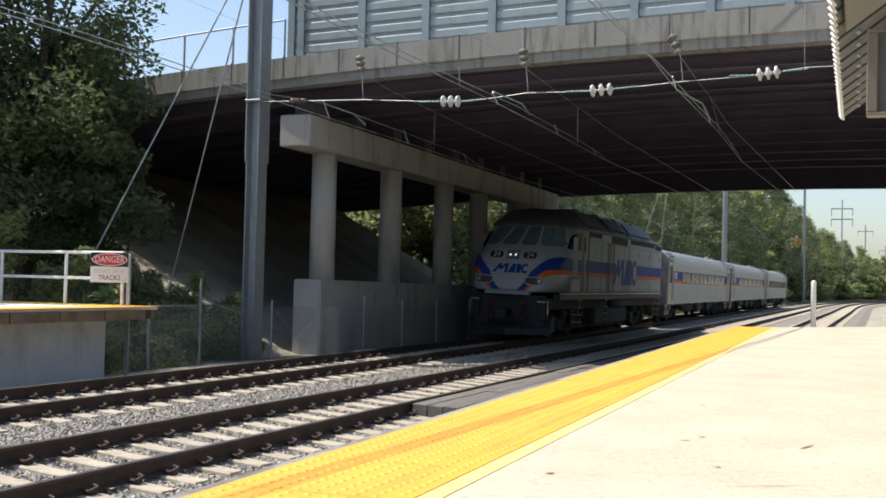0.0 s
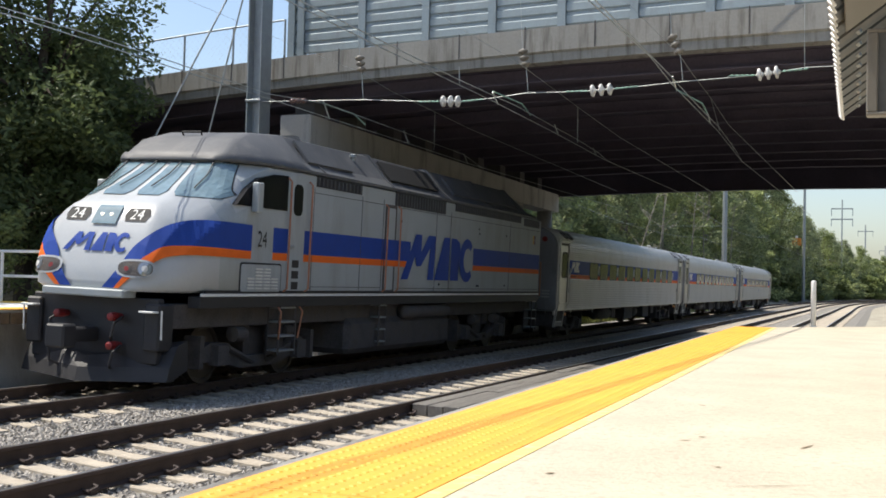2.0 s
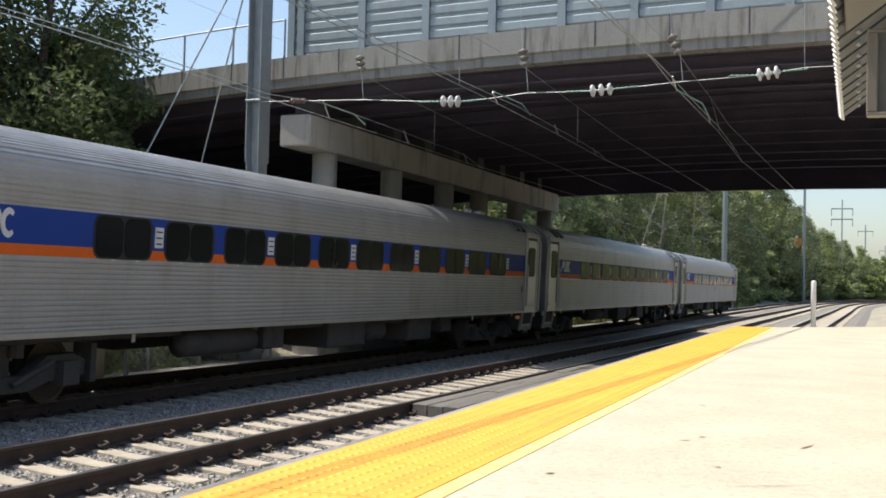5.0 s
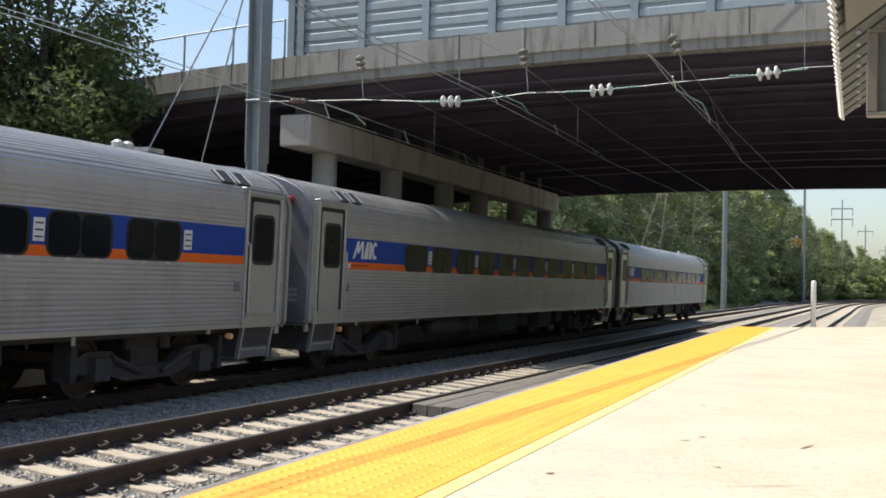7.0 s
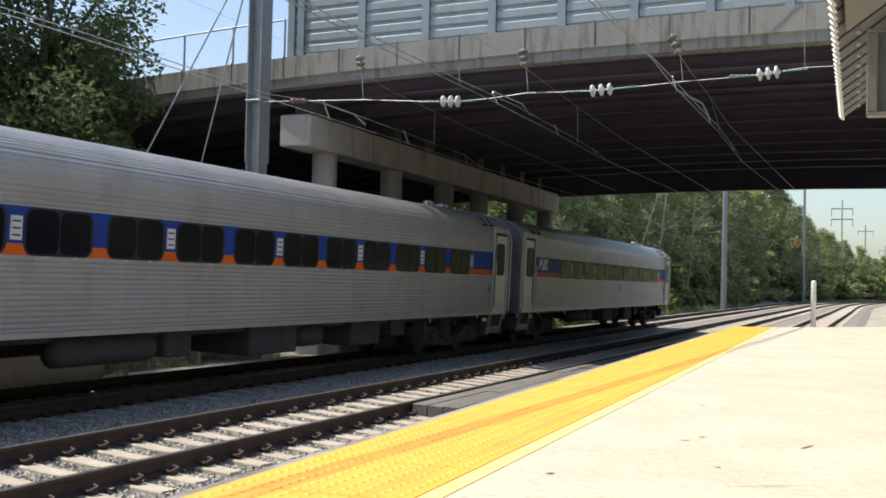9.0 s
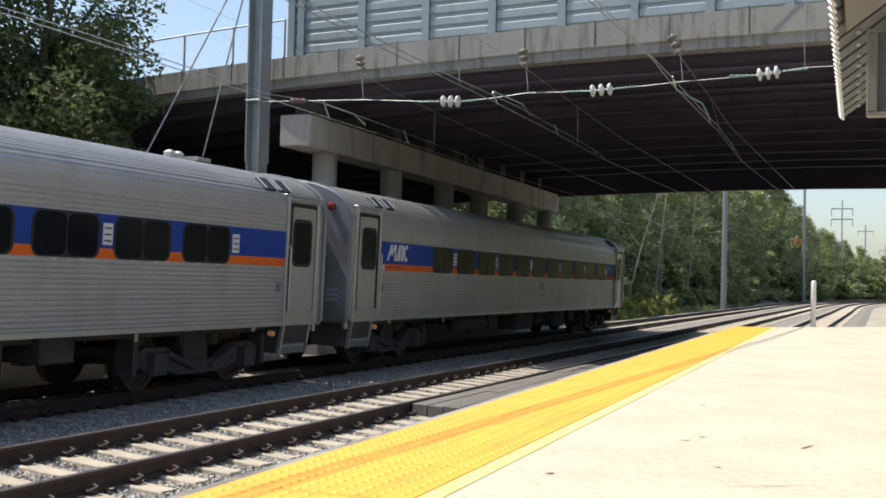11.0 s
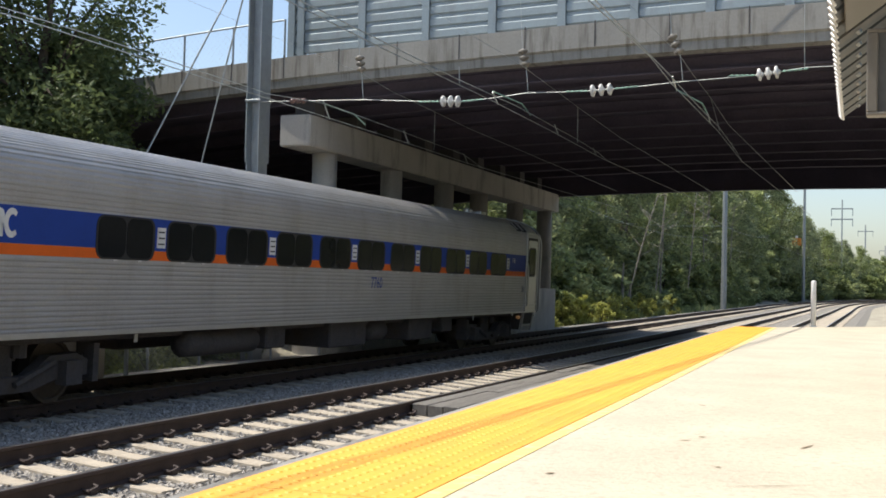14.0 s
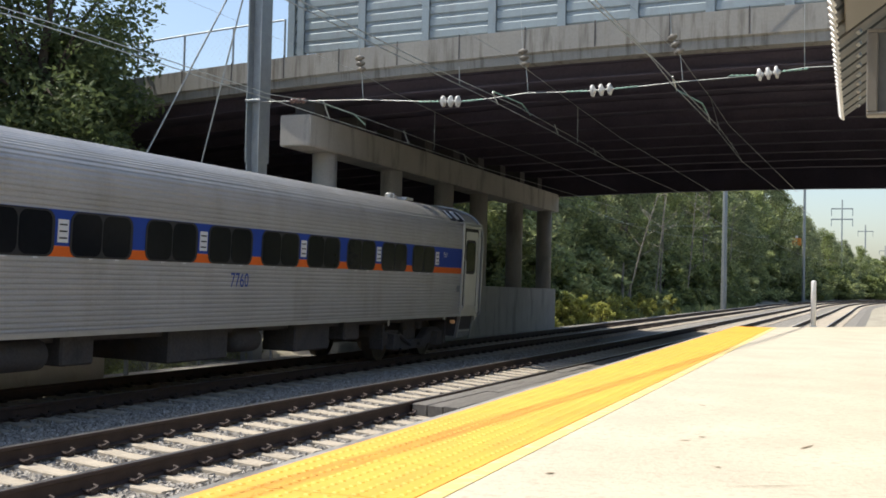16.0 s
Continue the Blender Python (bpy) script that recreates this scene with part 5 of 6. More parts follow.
def build_pole():
    po = thing("catenary_pole", None, "tall galvanised steel catenary pole beside the track", "pole")
    def h_beam(name, w, d, z0, z1, t=0.03):
        bm = bmesh.new()
        a, b, c, h = w / 2, w / 2 - t, d / 2, t / 2
        ring = ((-a, -c), (-b, -c), (-b, -h), (b, -h), (b, -c), (a, -c), (a, c), (b, c), (b, h), (-b, h), (-b, c), (-a, c))
        loft(bm, [[Vector((PX + p, PY + q, z)) for p, q in ring] for z in (z0, z1)])
        return part(name, bm, M_GALV, po)
    h_beam("lower_column", 0.36, 0.42, -0.4, 4.85)
    h_beam("upper_column", 0.40, 0.50, 4.72, 14.0, 0.035)
    for z in (6.28,):
        part("clamp", cbox(PX - 0.225, PX + 0.225, PY - 0.27, PY + 0.27, z - 0.03, z + 0.03, 0.01), M_GALV, po)
    part("footing", cbox(PX - 0.45, PX + 0.45, PY - 0.45, PY + 0.45, -0.7, -0.36, 0.03), M_PIER, po, "concrete footing")
    for i, (a, b) in enumerate((((PX - 0.2, PY - 0.2, 10.07), (-18.45, 21.7, 1.5)), ((PX - 0.1, PY - 0.2, 10.07), (-17.95, 24.6, 1.4)))):
        ob = link("guy_wire", tube(bmesh.new(), a, b, 0.022, seg=6), M_GALV)
        tagged(ob, "taut steel guy wire anchoring the catenary pole", "guy wire", group="guy wires")


def sag(a, b, drop, n=10):
    a, b = Vector(a), Vector(b)
    return [a.lerp(b, i / n) + Vector((0, 0, -drop * 4 * (i / n) * (1 - i / n))) for i in range(n + 1)]


def insulator(name, a, b, discs, r, material, label):
    """A string of porcelain discs from a to b."""
    a, b = Vector(a), Vector(b)
    th = thing(name, None, label, "insulator", group=name + "s")
    w = (b - a).normalized()
    q = w.to_track_quat("Z", "Y").to_matrix().to_4x4()
    ln = (b - a).length
    for k in range(discs):
        bm = bmesh.new()
        lathe(bm, ((0.03, -0.07), (0.055, -0.05), (r * 0.9, -0.035), (r, -0.02), (r, 0.012), (r * 0.85, 0.028), (0.06, 0.04), (0.04, 0.07)), seg=16)
        bm.transform(Matrix.Translation(a + w * ln * (k + 0.5) / discs) @ q)
        part("disc", bm, material, th, smooth=True)
    part("pin", tube(bmesh.new(), a, b, 0.018, seg=6), M_WIRE, th)
    return th


def wire(label, pts, r, material=None, seg=5):
    ob = link("overhead_wire", pipe(bmesh.new(), pts, r, seg), material or M_WIRE)
    return tagged(ob, label, "wire", group="overhead wires")


M_ENDPORC = mat("weathered_porcelain", (0.22, 0.20, 0.17), 0.35, vary=0.25, scale=8, fine=40, bump=0)


def turnbuckle(a, d):
    """A green copper chain link with beads from a along d."""
    a, d = Vector(a), Vector(d)
    bm = bmesh.new()
    tube(bm, a, a + d, 0.010, seg=5)
    for k in range(5):
        tube(bm, a + d * (0.08 + 0.19 * k), a + d * (0.18 + 0.19 * k), 0.024, 0.019, seg=6)
    tagged(link("turnbuckle", bm, M_COPPER), "green copper turnbuckle on the span wire", "turnbuckle", group="turnbuckles")


def build_catenary():
    y = 24.7
    span = [(-15.35, y, 6.24), (-14.29, y, 6.22), (-12.47, y, 6.18), (-10.65, y, 6.06), (-9.8, y, 6.03), (-8.37, y, 6.17), (-7.0, y, 6.15), (-6.2, y, 6.18), (-4.81, y, 6.27), (-3.36, y, 6.33), (-2.66, y, 6.40), (-2.29, y, 6.45), (6.0, y, 6.45)]
    wire("steel cross-span wire over the tracks", span, 0.009)
    wire("upper steel span wire over the tracks", sag((PX, PY, 9.6), (8, y, 9.6), 0.8), 0.009)
    wire("steel hanger holding the cross-span wire", [(-2.29, y, 6.45), (-2.30, y, 7.04), (-2.32, y, 8.85)], 0.007)
    wire("steel hanger over the contact wire", [(-8.35, 20.6, 5.68), (-8.37, 20.6, 6.02)], 0.009)
    for a, b in (((-10.5, y, 6.06), (-9.95, y, 6.04)), ((-6.9, y, 6.15), (-6.32, y, 6.18)), ((-3.28, y, 6.335), (-2.76, y, 6.39))):
        insulator("span_insulator", a, b, 3, 0.135, M_PORC, "grey porcelain insulator string in the cross-span wire")
        turnbuckle(a, (-0.55, 0, 0.015))
        turnbuckle(b, (0.55, 0, 0.03))
    insulator("strut_insulator", (-14.55, y, 6.23), (-14.1, y, 6.22), 3, 0.07, M_PORC_BROWN, "small brown strain insulator near the pole")
    tops = ((-12.65, -12.58), (-8.48, -8.38), (-5.08, -4.87))
    for k, (xa, xb) in enumerate(tops):
        zt = (7.26, 7.19, 7.32)[k]
        zb = (6.85, 6.76, 6.84)[k]
        insulator("hanging_insulator", (xa, y, zt), (xb, y, zb), 3, 0.115, M_ENDPORC, "porcelain insulator hanging over the track")
        wire("steel hanger above the insulator", [(xa, y, zt), (xa - 0.12, y, 9.0)], 0.006)
        wire("steel dropper below the insulator", [(xb, y, zb), (xb + 0.06, y, (6.18, 6.17, 6.27)[k])], 0.009)
    # the three running lines: plan x, contact wire heights by station, messenger heights by station
    lines = ((-12.6, ((-8, 5.66), (14, 5.64), (19, 5.57), (23.2, 5.52), (27.5, 5.47), (32, 5.39), (50, 5.32)), ((20.5, 0.10), (23.0, 0.30), (27.4, 0.25), (31.5, 0.22), (33, 0.0)), -12.6, ((24.7, 6.84), (26.4, 6.68), (29.3, 6.56), (32, 6.44), (50, 6.05)), (23.0, 27.4, 31.7)),
             (-8.35, ((-8, 5.80), (14, 5.76), (16.8, 5.70), (22.4, 5.64), (27, 5.54), (31.6, 5.40), (50, 5.32)), ((20.5, 0.10), (24.0, 0.16), (28.9, 0.14), (31.0, 0.10), (32, 0.0)), -8.36, ((24.4, 6.73), (26.4, 6.62), (28.9, 6.48), (33.3, 6.26), (50, 5.95)), (22.6, 27.0, 30.6)),
             (-4.3, ((-8, 5.82), (15.2, 5.77), (19.2, 5.73), (21.1, 5.57), (26.2, 5.39), (30, 5.10), (50, 4.95)), ((20.5, 0.10), (23.0, 0.10), (26.5, 0.12), (29.0, 0.08), (30, 0.0)), -4.87, ((24.7, 6.82), (26.0, 6.70), (28.6, 6.53), (31.5, 6.25), (50, 5.95)), (21.2, 25.0, 28.4)))
    for x, contact, aux, xm, mess, clamps in lines:
        ys, zs = zip(*contact)
        at = lambda v: float(np.interp(v, ys, zs))
        wire("green-grey contact wire over the track", [(x, a, b) for a, b in contact], 0.010)
        wire("thin auxiliary wire over the track", [(x, -8, at(-8) + 0.10), (x, 15, at(15) + 0.10)] + [(x, a, at(a) + b) for a, b in aux], 0.010)
        wire("steel messenger wire over the track", sag((xm, -12, 8.4), (xm, mess[0][0], mess[0][1]), 0.35), 0.0028)
        wire("steel messenger wire under the bridge", [(xm, a, b) for a, b in mess], 0.009)
        a, b = mess[2]
        foot = a if xm == x or abs(xm - x) < 0.1 else a - 2.1
        wire("steel dropper between the wires", [(xm, a, b), (x, foot, at(foot) + 0.06)], 0.011)
        ya, da = zip(*aux)
        for v in clamps:
            up = float(np.interp(v, ya, da))
            wire("small steel clamp joining the wires", [(x, v - 0.14, at(v) + up + 0.05), (x + 0.02, v + 0.14, at(v) - 0.03)], 0.016)
        wire("green copper steady arm beside the contact wire", [(x - 0.42, 23.6, at(24) + 0.44), (x - 0.05, 24.5, at(24.5) + 0.30), (x, 25.0, at(25) + 0.12)], 0.017, M_COPPER)


# ---------------- opposite platform ----------------
def build_opposite_platform():
    op = thing("opposite_platform", None, "raised concrete platform with yellow edge and timber fascia", "platform", kind="structure")
    part("deck", cbox(-19.2, -13.98, -20, 18.83, 1.135, 1.185, 0.01), M_WHITE, op)
    part("yellow_edge", cbox(-14.6, -13.95, -20, 18.85, 1.187, 1.20, 0.004), M_YELLOW, op, "yellow edge strip")
    part("yellow_edge", cbox(-19.2, -14.61, 18.1, 18.85, 1.187, 1.20, 0.004), M_YPAINT, op)
    k = 0
    y = -20.0
    while y < 18.3:
        part("fascia_board", cbox(-14.02 + 0.01 * (k % 2), -13.94 + 0.01 * (k % 2), y, min(y + 1.18, 18.7), 0.95, 1.132, 0.006), M_OLDWOOD, op, "rotten brown timber fascia")
        y += 1.2
        k += 1
    part("fascia_board", cbox(-19.2, -14.02, 18.68, 18.78, 0.95, 1.132, 0.006), M_OLDWOOD, op)
    part("retaining_wall", cbox(-15.2, -14.55, -20, 18.0, -0.7, 0.95, 0.03), M_WALLW, op, "whitewashed concrete wall")
    # railing at the end
    ra = thing("platform_railing", None, "white two-bar pipe railing at the platform end", "railing")
    for x in (-19.0, -17.55, -15.88, -14.48):
        part("post", tube(bmesh.new(), (x, 18.35, 1.18), (x, 18.35, 2.24), 0.035, seg=10), M_WHITE, ra)
    for z in (2.24, 1.73):
        part("bar", tube(bmesh.new(), (-19.1, 18.35, z), (-14.48, 18.35, z), 0.03, seg=10), M_WHITE, ra)
    r2 = thing("platform_railing", None, "grey pipe railing behind the platform", "railing")
    for i in range(12):
        part("post", tube(bmesh.new(), (-19.1, 18.3 - 2.0 * i, 1.18), (-19.1, 18.3 - 2.0 * i, 1.9), 0.03, seg=8), M_GALV, r2)
    part("bar", tube(bmesh.new(), (-19.1, 18.3, 1.88), (-19.1, -4, 1.88), 0.028, seg=8), M_GALV, r2)
    # danger sign
    sg = thing("danger_sign", None, "white danger sign with red oval on a post", "sign")
    y = 18.62
    part("post", cbox(-14.62, -14.53, y + 0.02, y + 0.06, -0.3, 2.22, 0.004), M_GALV, sg)
    m0 = Matrix.Translation((-14.62, y - 0.50, 1.945)) @ Matrix.Rotation(radians(30), 4, "Z") @ Matrix.Diagonal((0.88, 1, 1, 1))
    def plate(name, x0, x1, z0, z1, y0, y1, mm, label=""):
        bm = cbox(x0, x1, y0, y1, z0, z1, 0.002)
        bm.transform(m0)
        return part(name, bm, mm, sg, label)
    plate("upper_plate", -0.40, 0.40, 0.02, 0.29, -0.006, 0.006, M_RUBBER, "black upper plate")
    plate("lower_plate", -0.41, 0.41, -0.29, 0.018, -0.006, 0.006, M_WHITE, "white lower plate")
    for rx, rz, d, mm in ((0.385, 0.125, 0.010, M_WHITE), (0.365, 0.110, 0.013, M_SIGNRED)):
        bm = bmesh.new()
        ring = [(rx * math.cos(2 * math.pi * i / 28), 0.155 + rz * math.sin(2 * math.pi * i / 28)) for i in range(28)]
        loft(bm, [[Vector((a, -q, b)) for a, b in ring] for q in (0.0, d)])
        bm.transform(m0)
        part("oval", bm, mm, sg, "red oval with white rim")
    up = m0 @ Matrix.Rotation(math.pi / 2, 4, "X")
    lettering("writing", "DANGER", 0.185, up @ Matrix.Translation((0, 0.155, 0.016)), M_WHITE, sg, "white lettering", wide=0.86)
    lettering("writing", "DO NOT CROSS", 0.095, up @ Matrix.Translation((0, -0.075, 0.009)), M_FADED, sg, "faded lettering", wide=0.95)
    lettering("writing", "TRACKS", 0.135, up @ Matrix.Translation((0, -0.20, 0.009)), M_RUBBER, sg, "black lettering", wide=0.95)


M_SIGNRED = mat("sign_red", (0.55, 0.03, 0.04), 0.45, vary=0.1, scale=8, fine=40, bump=0.02)
M_FADED = mat("faded_ink", (0.45, 0.45, 0.43), 0.6, vary=0.15, scale=20, fine=60, bump=0)


# ---------------- chain-link fence ----------------
def build_fence():
    fe = thing("chain_link_fence", None, "galvanised chain-link fence along the trackside", "fence")
    line = ((-16.3, 15.5), (-16.0, 19.3), (-15.9, 21.1), (-15.85, 23.0), (-15.15, 25.1), (-14.36, 26.2), (-14.40, 28.8), (-14.5, 31.6), (-14.65, 34.6), (-14.85, 38.0))
    top = (1.15, 1.15, 1.2, 1.75, 1.25, 1.25, 1.35, 1.25, 1.2, 1.2)
    for (x, y), h in zip(line, top):
        part("post", tube(bmesh.new(), (x, y, -0.7), (x, y, h), 0.03, seg=8), M_GALV, fe)
    part("top_rail", pipe(bmesh.new(), [(x, y, 1.12) for x, y in line[:4]], 0.018), M_GALV, fe)
    part("brace", tube(bmesh.new(), (-15.85, 23.0, 1.3), (-15.3, 24.6, 0.75), 0.018, seg=6), M_GALV, fe)
    bm = bmesh.new()
    for (x0, y0), (x1, y1) in zip(line, line[1:]):
        ln = math.hypot(x1 - x0, y1 - y0)
        n = int(ln / 0.075)
        for i in range(n):
            for s in (-1, 1):     # each wire climbs slantwise and is cut off at the posts
                e0, e1 = i * ln / n, i * ln / n + s * 1.6
                k = 1.0 if 0 <= e1 <= ln else ((ln if s > 0 else 0) - e0) / (e1 - e0)
                f = lambda e: (x0 + (x1 - x0) * e / ln, y0 + (y1 - y0) * e / ln)
                tube(bm, (*f(e0), -0.5), (*f(e0 + (e1 - e0) * k), -0.5 + 1.6 * k), 0.0034, seg=3, caps=False)
                if k < 1:         # its continuation from the other post
                    e2 = 0 if s > 0 else ln
                    tube(bm, (*f(e2), -0.5 + 1.6 * k), (*f(e2 + s * 1.6 * (1 - k) if 1.6 * (1 - k) < ln else e2 + s * ln), 1.1), 0.0034, seg=3, caps=False)
    tagged(part("mesh", bm, M_GALV, fe, "thin galvanised wire mesh"), kind="stuff")


# ---------------- shelter corner over the platform ----------------
def build_shelter():
    sh = thing("platform_shelter", None, "corrugated metal shelter roof with beige beams", "shelter")
    # eave line along the platform, roof rising away from the track
    a, b = Vector((-0.295, 3.5, 3.30)), Vector((-0.635, 10.45, 3.30))
    d = (b - a).normalized()
    n = Vector((d.y, -d.x, 0))
    up = n * 1.5 + Vector((0, 0, 1.12))
    nrm = (n * -0.6 + Vector((0, 0, 0.8)))
    ln = (b - a).length
    # decking: wide pans with deep ribs
    bm = bmesh.new()
    secs = []
    v = 0.0
    while v < ln - 0.36:
        for e, h in ((0.0, 0.0), (0.27, 0.0), (0.285, 0.055), (0.345, 0.055)):
            q = a + d * (v + e) + nrm * h
            secs.append([q, q + up, q + up + nrm * 0.012, q + nrm * 0.012])
        v += 0.36
    loft(bm, secs)
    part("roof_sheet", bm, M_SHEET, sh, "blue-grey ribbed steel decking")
    bm = bmesh.new()
    rim = []
    N = 420
    for i in range(N + 1):
        q = a + (b - a) * i / N + nrm * (0.020 + 0.026 * math.sin(i * ln / N * math.tau / 0.16))
        rim.append([q - up * 0.007 - nrm * 0.004, q + up * 0.001 - nrm * 0.004, q + up * 0.001 + nrm * 0.014, q - up * 0.007 + nrm * 0.014])
    loft(bm, rim)
    part("eave_edge", bm, M_WHITE, sh, "white wavy eave edge")
    # plain soffit plate over the nearer bays, bolts in the pans
    bm = bmesh.new()
    q0, q1 = a + up * 0.02 - nrm * 0.02, a + d * 3.35 + up * 0.02 - nrm * 0.02
    loft(bm, [[q0, q1, q1 + up * 0.9, q0 + up * 0.9], [p - nrm * 0.012 for p in (q0, q1, q1 + up * 0.9, q0 + up * 0.9)]])
    part("soffit_plate", bm, M_BEIGE, sh, "beige painted soffit plate")
    v = 3.6
    while v < ln - 0.4:
        c = a + d * (v + 0.135) + up * 0.075
        part("bolt", tube(bmesh.new(), c, c - nrm * 0.02, 0.022, 0.016, seg=6), M_GALV, sh)
        v += 0.36
    for k in (0.30, 0.62, 0.93):
        q = a + (b - a) * k
        bm = bmesh.new()
        loft(bm, [[q + n * u + d * e + Vector((0, 0, z + 0.74 * u)) for e, z in ((-0.05, -0.18), (0.05, -0.18), (0.05, -0.045), (-0.05, -0.045))] for u in (0.34, 1.5)])
        part("rafter", bm, M_BEIGE, sh, "beige steel rafter")
    q = a + (b - a) * 0.93
    for u in (1.4,):
        part("post", cbox(q.x + n.x * u - 0.07, q.x + n.x * u + 0.07, q.y + n.y * u - 0.07, q.y + n.y * u + 0.07, PLAT_Z, 4.2, 0.01), M_BEIGE, sh, "beige steel post")
    # hanging sign frame under the roof
    fr = thing("hanging_sign_frame", None, "beige framed sign hanging under the shelter roof", "sign")
    y = 6.2
    x0, x1, z0, z1 = -0.272, 0.55, 2.74, 3.15
    part("frame_bar", cbox(x0, x0 + 0.055, y, y + 0.10, z0, z1, 0.006), M_BEIGE, fr)
    part("frame_bar", cbox(x1 - 0.055, x1, y, y + 0.10, z0, z1, 0.006), M_BEIGE, fr)
    part("frame_bar", cbox(x0, x1, y, y + 0.10, z0 - 0.018, z0, 0.005), M_BEIGE, fr)
    part("frame_bar", cbox(x0, x1, y, y + 0.10, z1, z1 + 0.018, 0.005), M_BEIGE, fr)
    part("board", cbox(x0 + 0.055, x1 - 0.055, y + 0.03, y + 0.07, z0, z1), M_ROOF, fr)
    for x in (x0 + 0.2, x1 - 0.1):
        part("hanger", tube(bmesh.new(), (x, y + 0.05, z1 + 0.01), (x, y + 0.05, 3.62), 0.012, seg=6), M_GALV, fr)


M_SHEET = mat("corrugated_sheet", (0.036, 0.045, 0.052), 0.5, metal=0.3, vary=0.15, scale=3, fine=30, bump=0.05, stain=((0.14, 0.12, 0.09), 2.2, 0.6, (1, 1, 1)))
M_BEIGE = mat("beige_paint", (0.165, 0.152, 0.13), 0.55, vary=0.10, scale=3, fine=30, bump=0.05)


# ---------------- far poles and signals ----------------
def build_far():
    for x, y, h, arms in ((-18.0, 115.0, 14.0, 0), (-19.6, 215.0, 22.0, 0), (-18.4, 300.0, 24.5, 2), (-18.5, 430.0, 24.0, 1), (-15.5, 560.0, 22.0, 1)):
        po = thing("line_pole", pose(x, y, ground_z(x, y)), "grey steel line pole beside the far track", "pole", group="line poles")
        part("shaft", tube(bmesh.new(), (0, 0, -0.3), (0, 0, h), 0.30 if arms < 2 else 0.22, 0.22 if arms < 2 else 0.15, seg=8), M_GALV, po)
        for k in range(arms):
            part("cross_arm", cbox(-2.6, 2.6, -0.12, 0.12, h - 2.4 - 2.6 * k, h - 2.1 - 2.6 * k), M_GALV, po)
            for s in (-1, 1):
                part("hanger", cbox(s * 2.5 - 0.08, s * 2.5 + 0.08, -0.08, 0.08, h - 4.0 - 2.6 * k, h - 2.4 - 2.6 * k), M_GALV, po)
    sg = thing("signal_head", pose(-20.6, 212.0, 10.4), "orange signal box on a line pole", "signal")
    part("housing", cbox(-0.8, 0.8, -0.4, 0.4, -0.65, 0.65, 0.05), M_SIGORANGE, sg)
    part("cap", cbox(-0.2, 0.2, -0.2, 0.2, 0.65, 1.1, 0.04), M_WHITE, sg)
    part("bracket", cbox(-1.3, -0.7, -0.08, 0.08, -0.1, 0.1), M_GALV, sg)
    for x in (-17.8, -11.5):
        wire("distant catenary wire over the tracks", sag((x, 62, 6.3), (x - 2.6, 115, 6.9), 0.5) + sag((x - 2.6, 115, 6.9), (x - 3.2, 215, 7.5), 0.8)[1:], 0.012, M_GALV)
    wire("distant feeder wire between line poles", sag((-18, 115, 12.5), (-21.8, 215, 14.5), 1.2), 0.014, M_GALV)
    wire("distant feeder wire between line poles", sag((-30, 70, 7.4), (-18, 115, 8.0), 0.6), 0.016, M_GALV)


M_SIGORANGE = mat("signal_orange", (0.60, 0.22, 0.03), 0.6, vary=0.1, scale=2, fine=20, bump=0)

build_noise_wall()
build_bridge_fence()
build_parapet_marks()
build_pole()
build_catenary()
build_opposite_platform()
build_fence()
build_shelter()
build_far()


# ---------------- plants ----------------
def leaf_cloud(rng, centers, radii, per, size, squash=0.75):
    """Leaves scattered round clump centres: arrays of vertices and quads."""
    n = len(centers) * per
    c = np.repeat(np.array(centers), per, 0)
    r = np.repeat(np.array(radii), per)
    d = rng.normal(size=(n, 3))
    d /= np.linalg.norm(d, axis=1)[:, None]
    d *= (rng.random(n) ** 0.45 * r)[:, None]
    d[:, 2] *= squash
    p = c + d
    u = rng.normal(size=(n, 3))
    u[:, 2] *= 0.6
    u /= np.linalg.norm(u, axis=1)[:, None]
    w = rng.normal(size=(n, 3))
    w -= (w * u).sum(1)[:, None] * u
    w /= np.linalg.norm(w, axis=1)[:, None]
    s = size * (0.6 + 0.8 * rng.random(n))[:, None]
    k = np.cross(u, w) * s * 0.12
    v = np.stack([p - u * s, p - w * s * 0.42 + k, p + u * s, p + w * s * 0.42 + k], 1)
    return v.reshape(-1, 3), np.arange(4 * n).reshape(-1, 4)


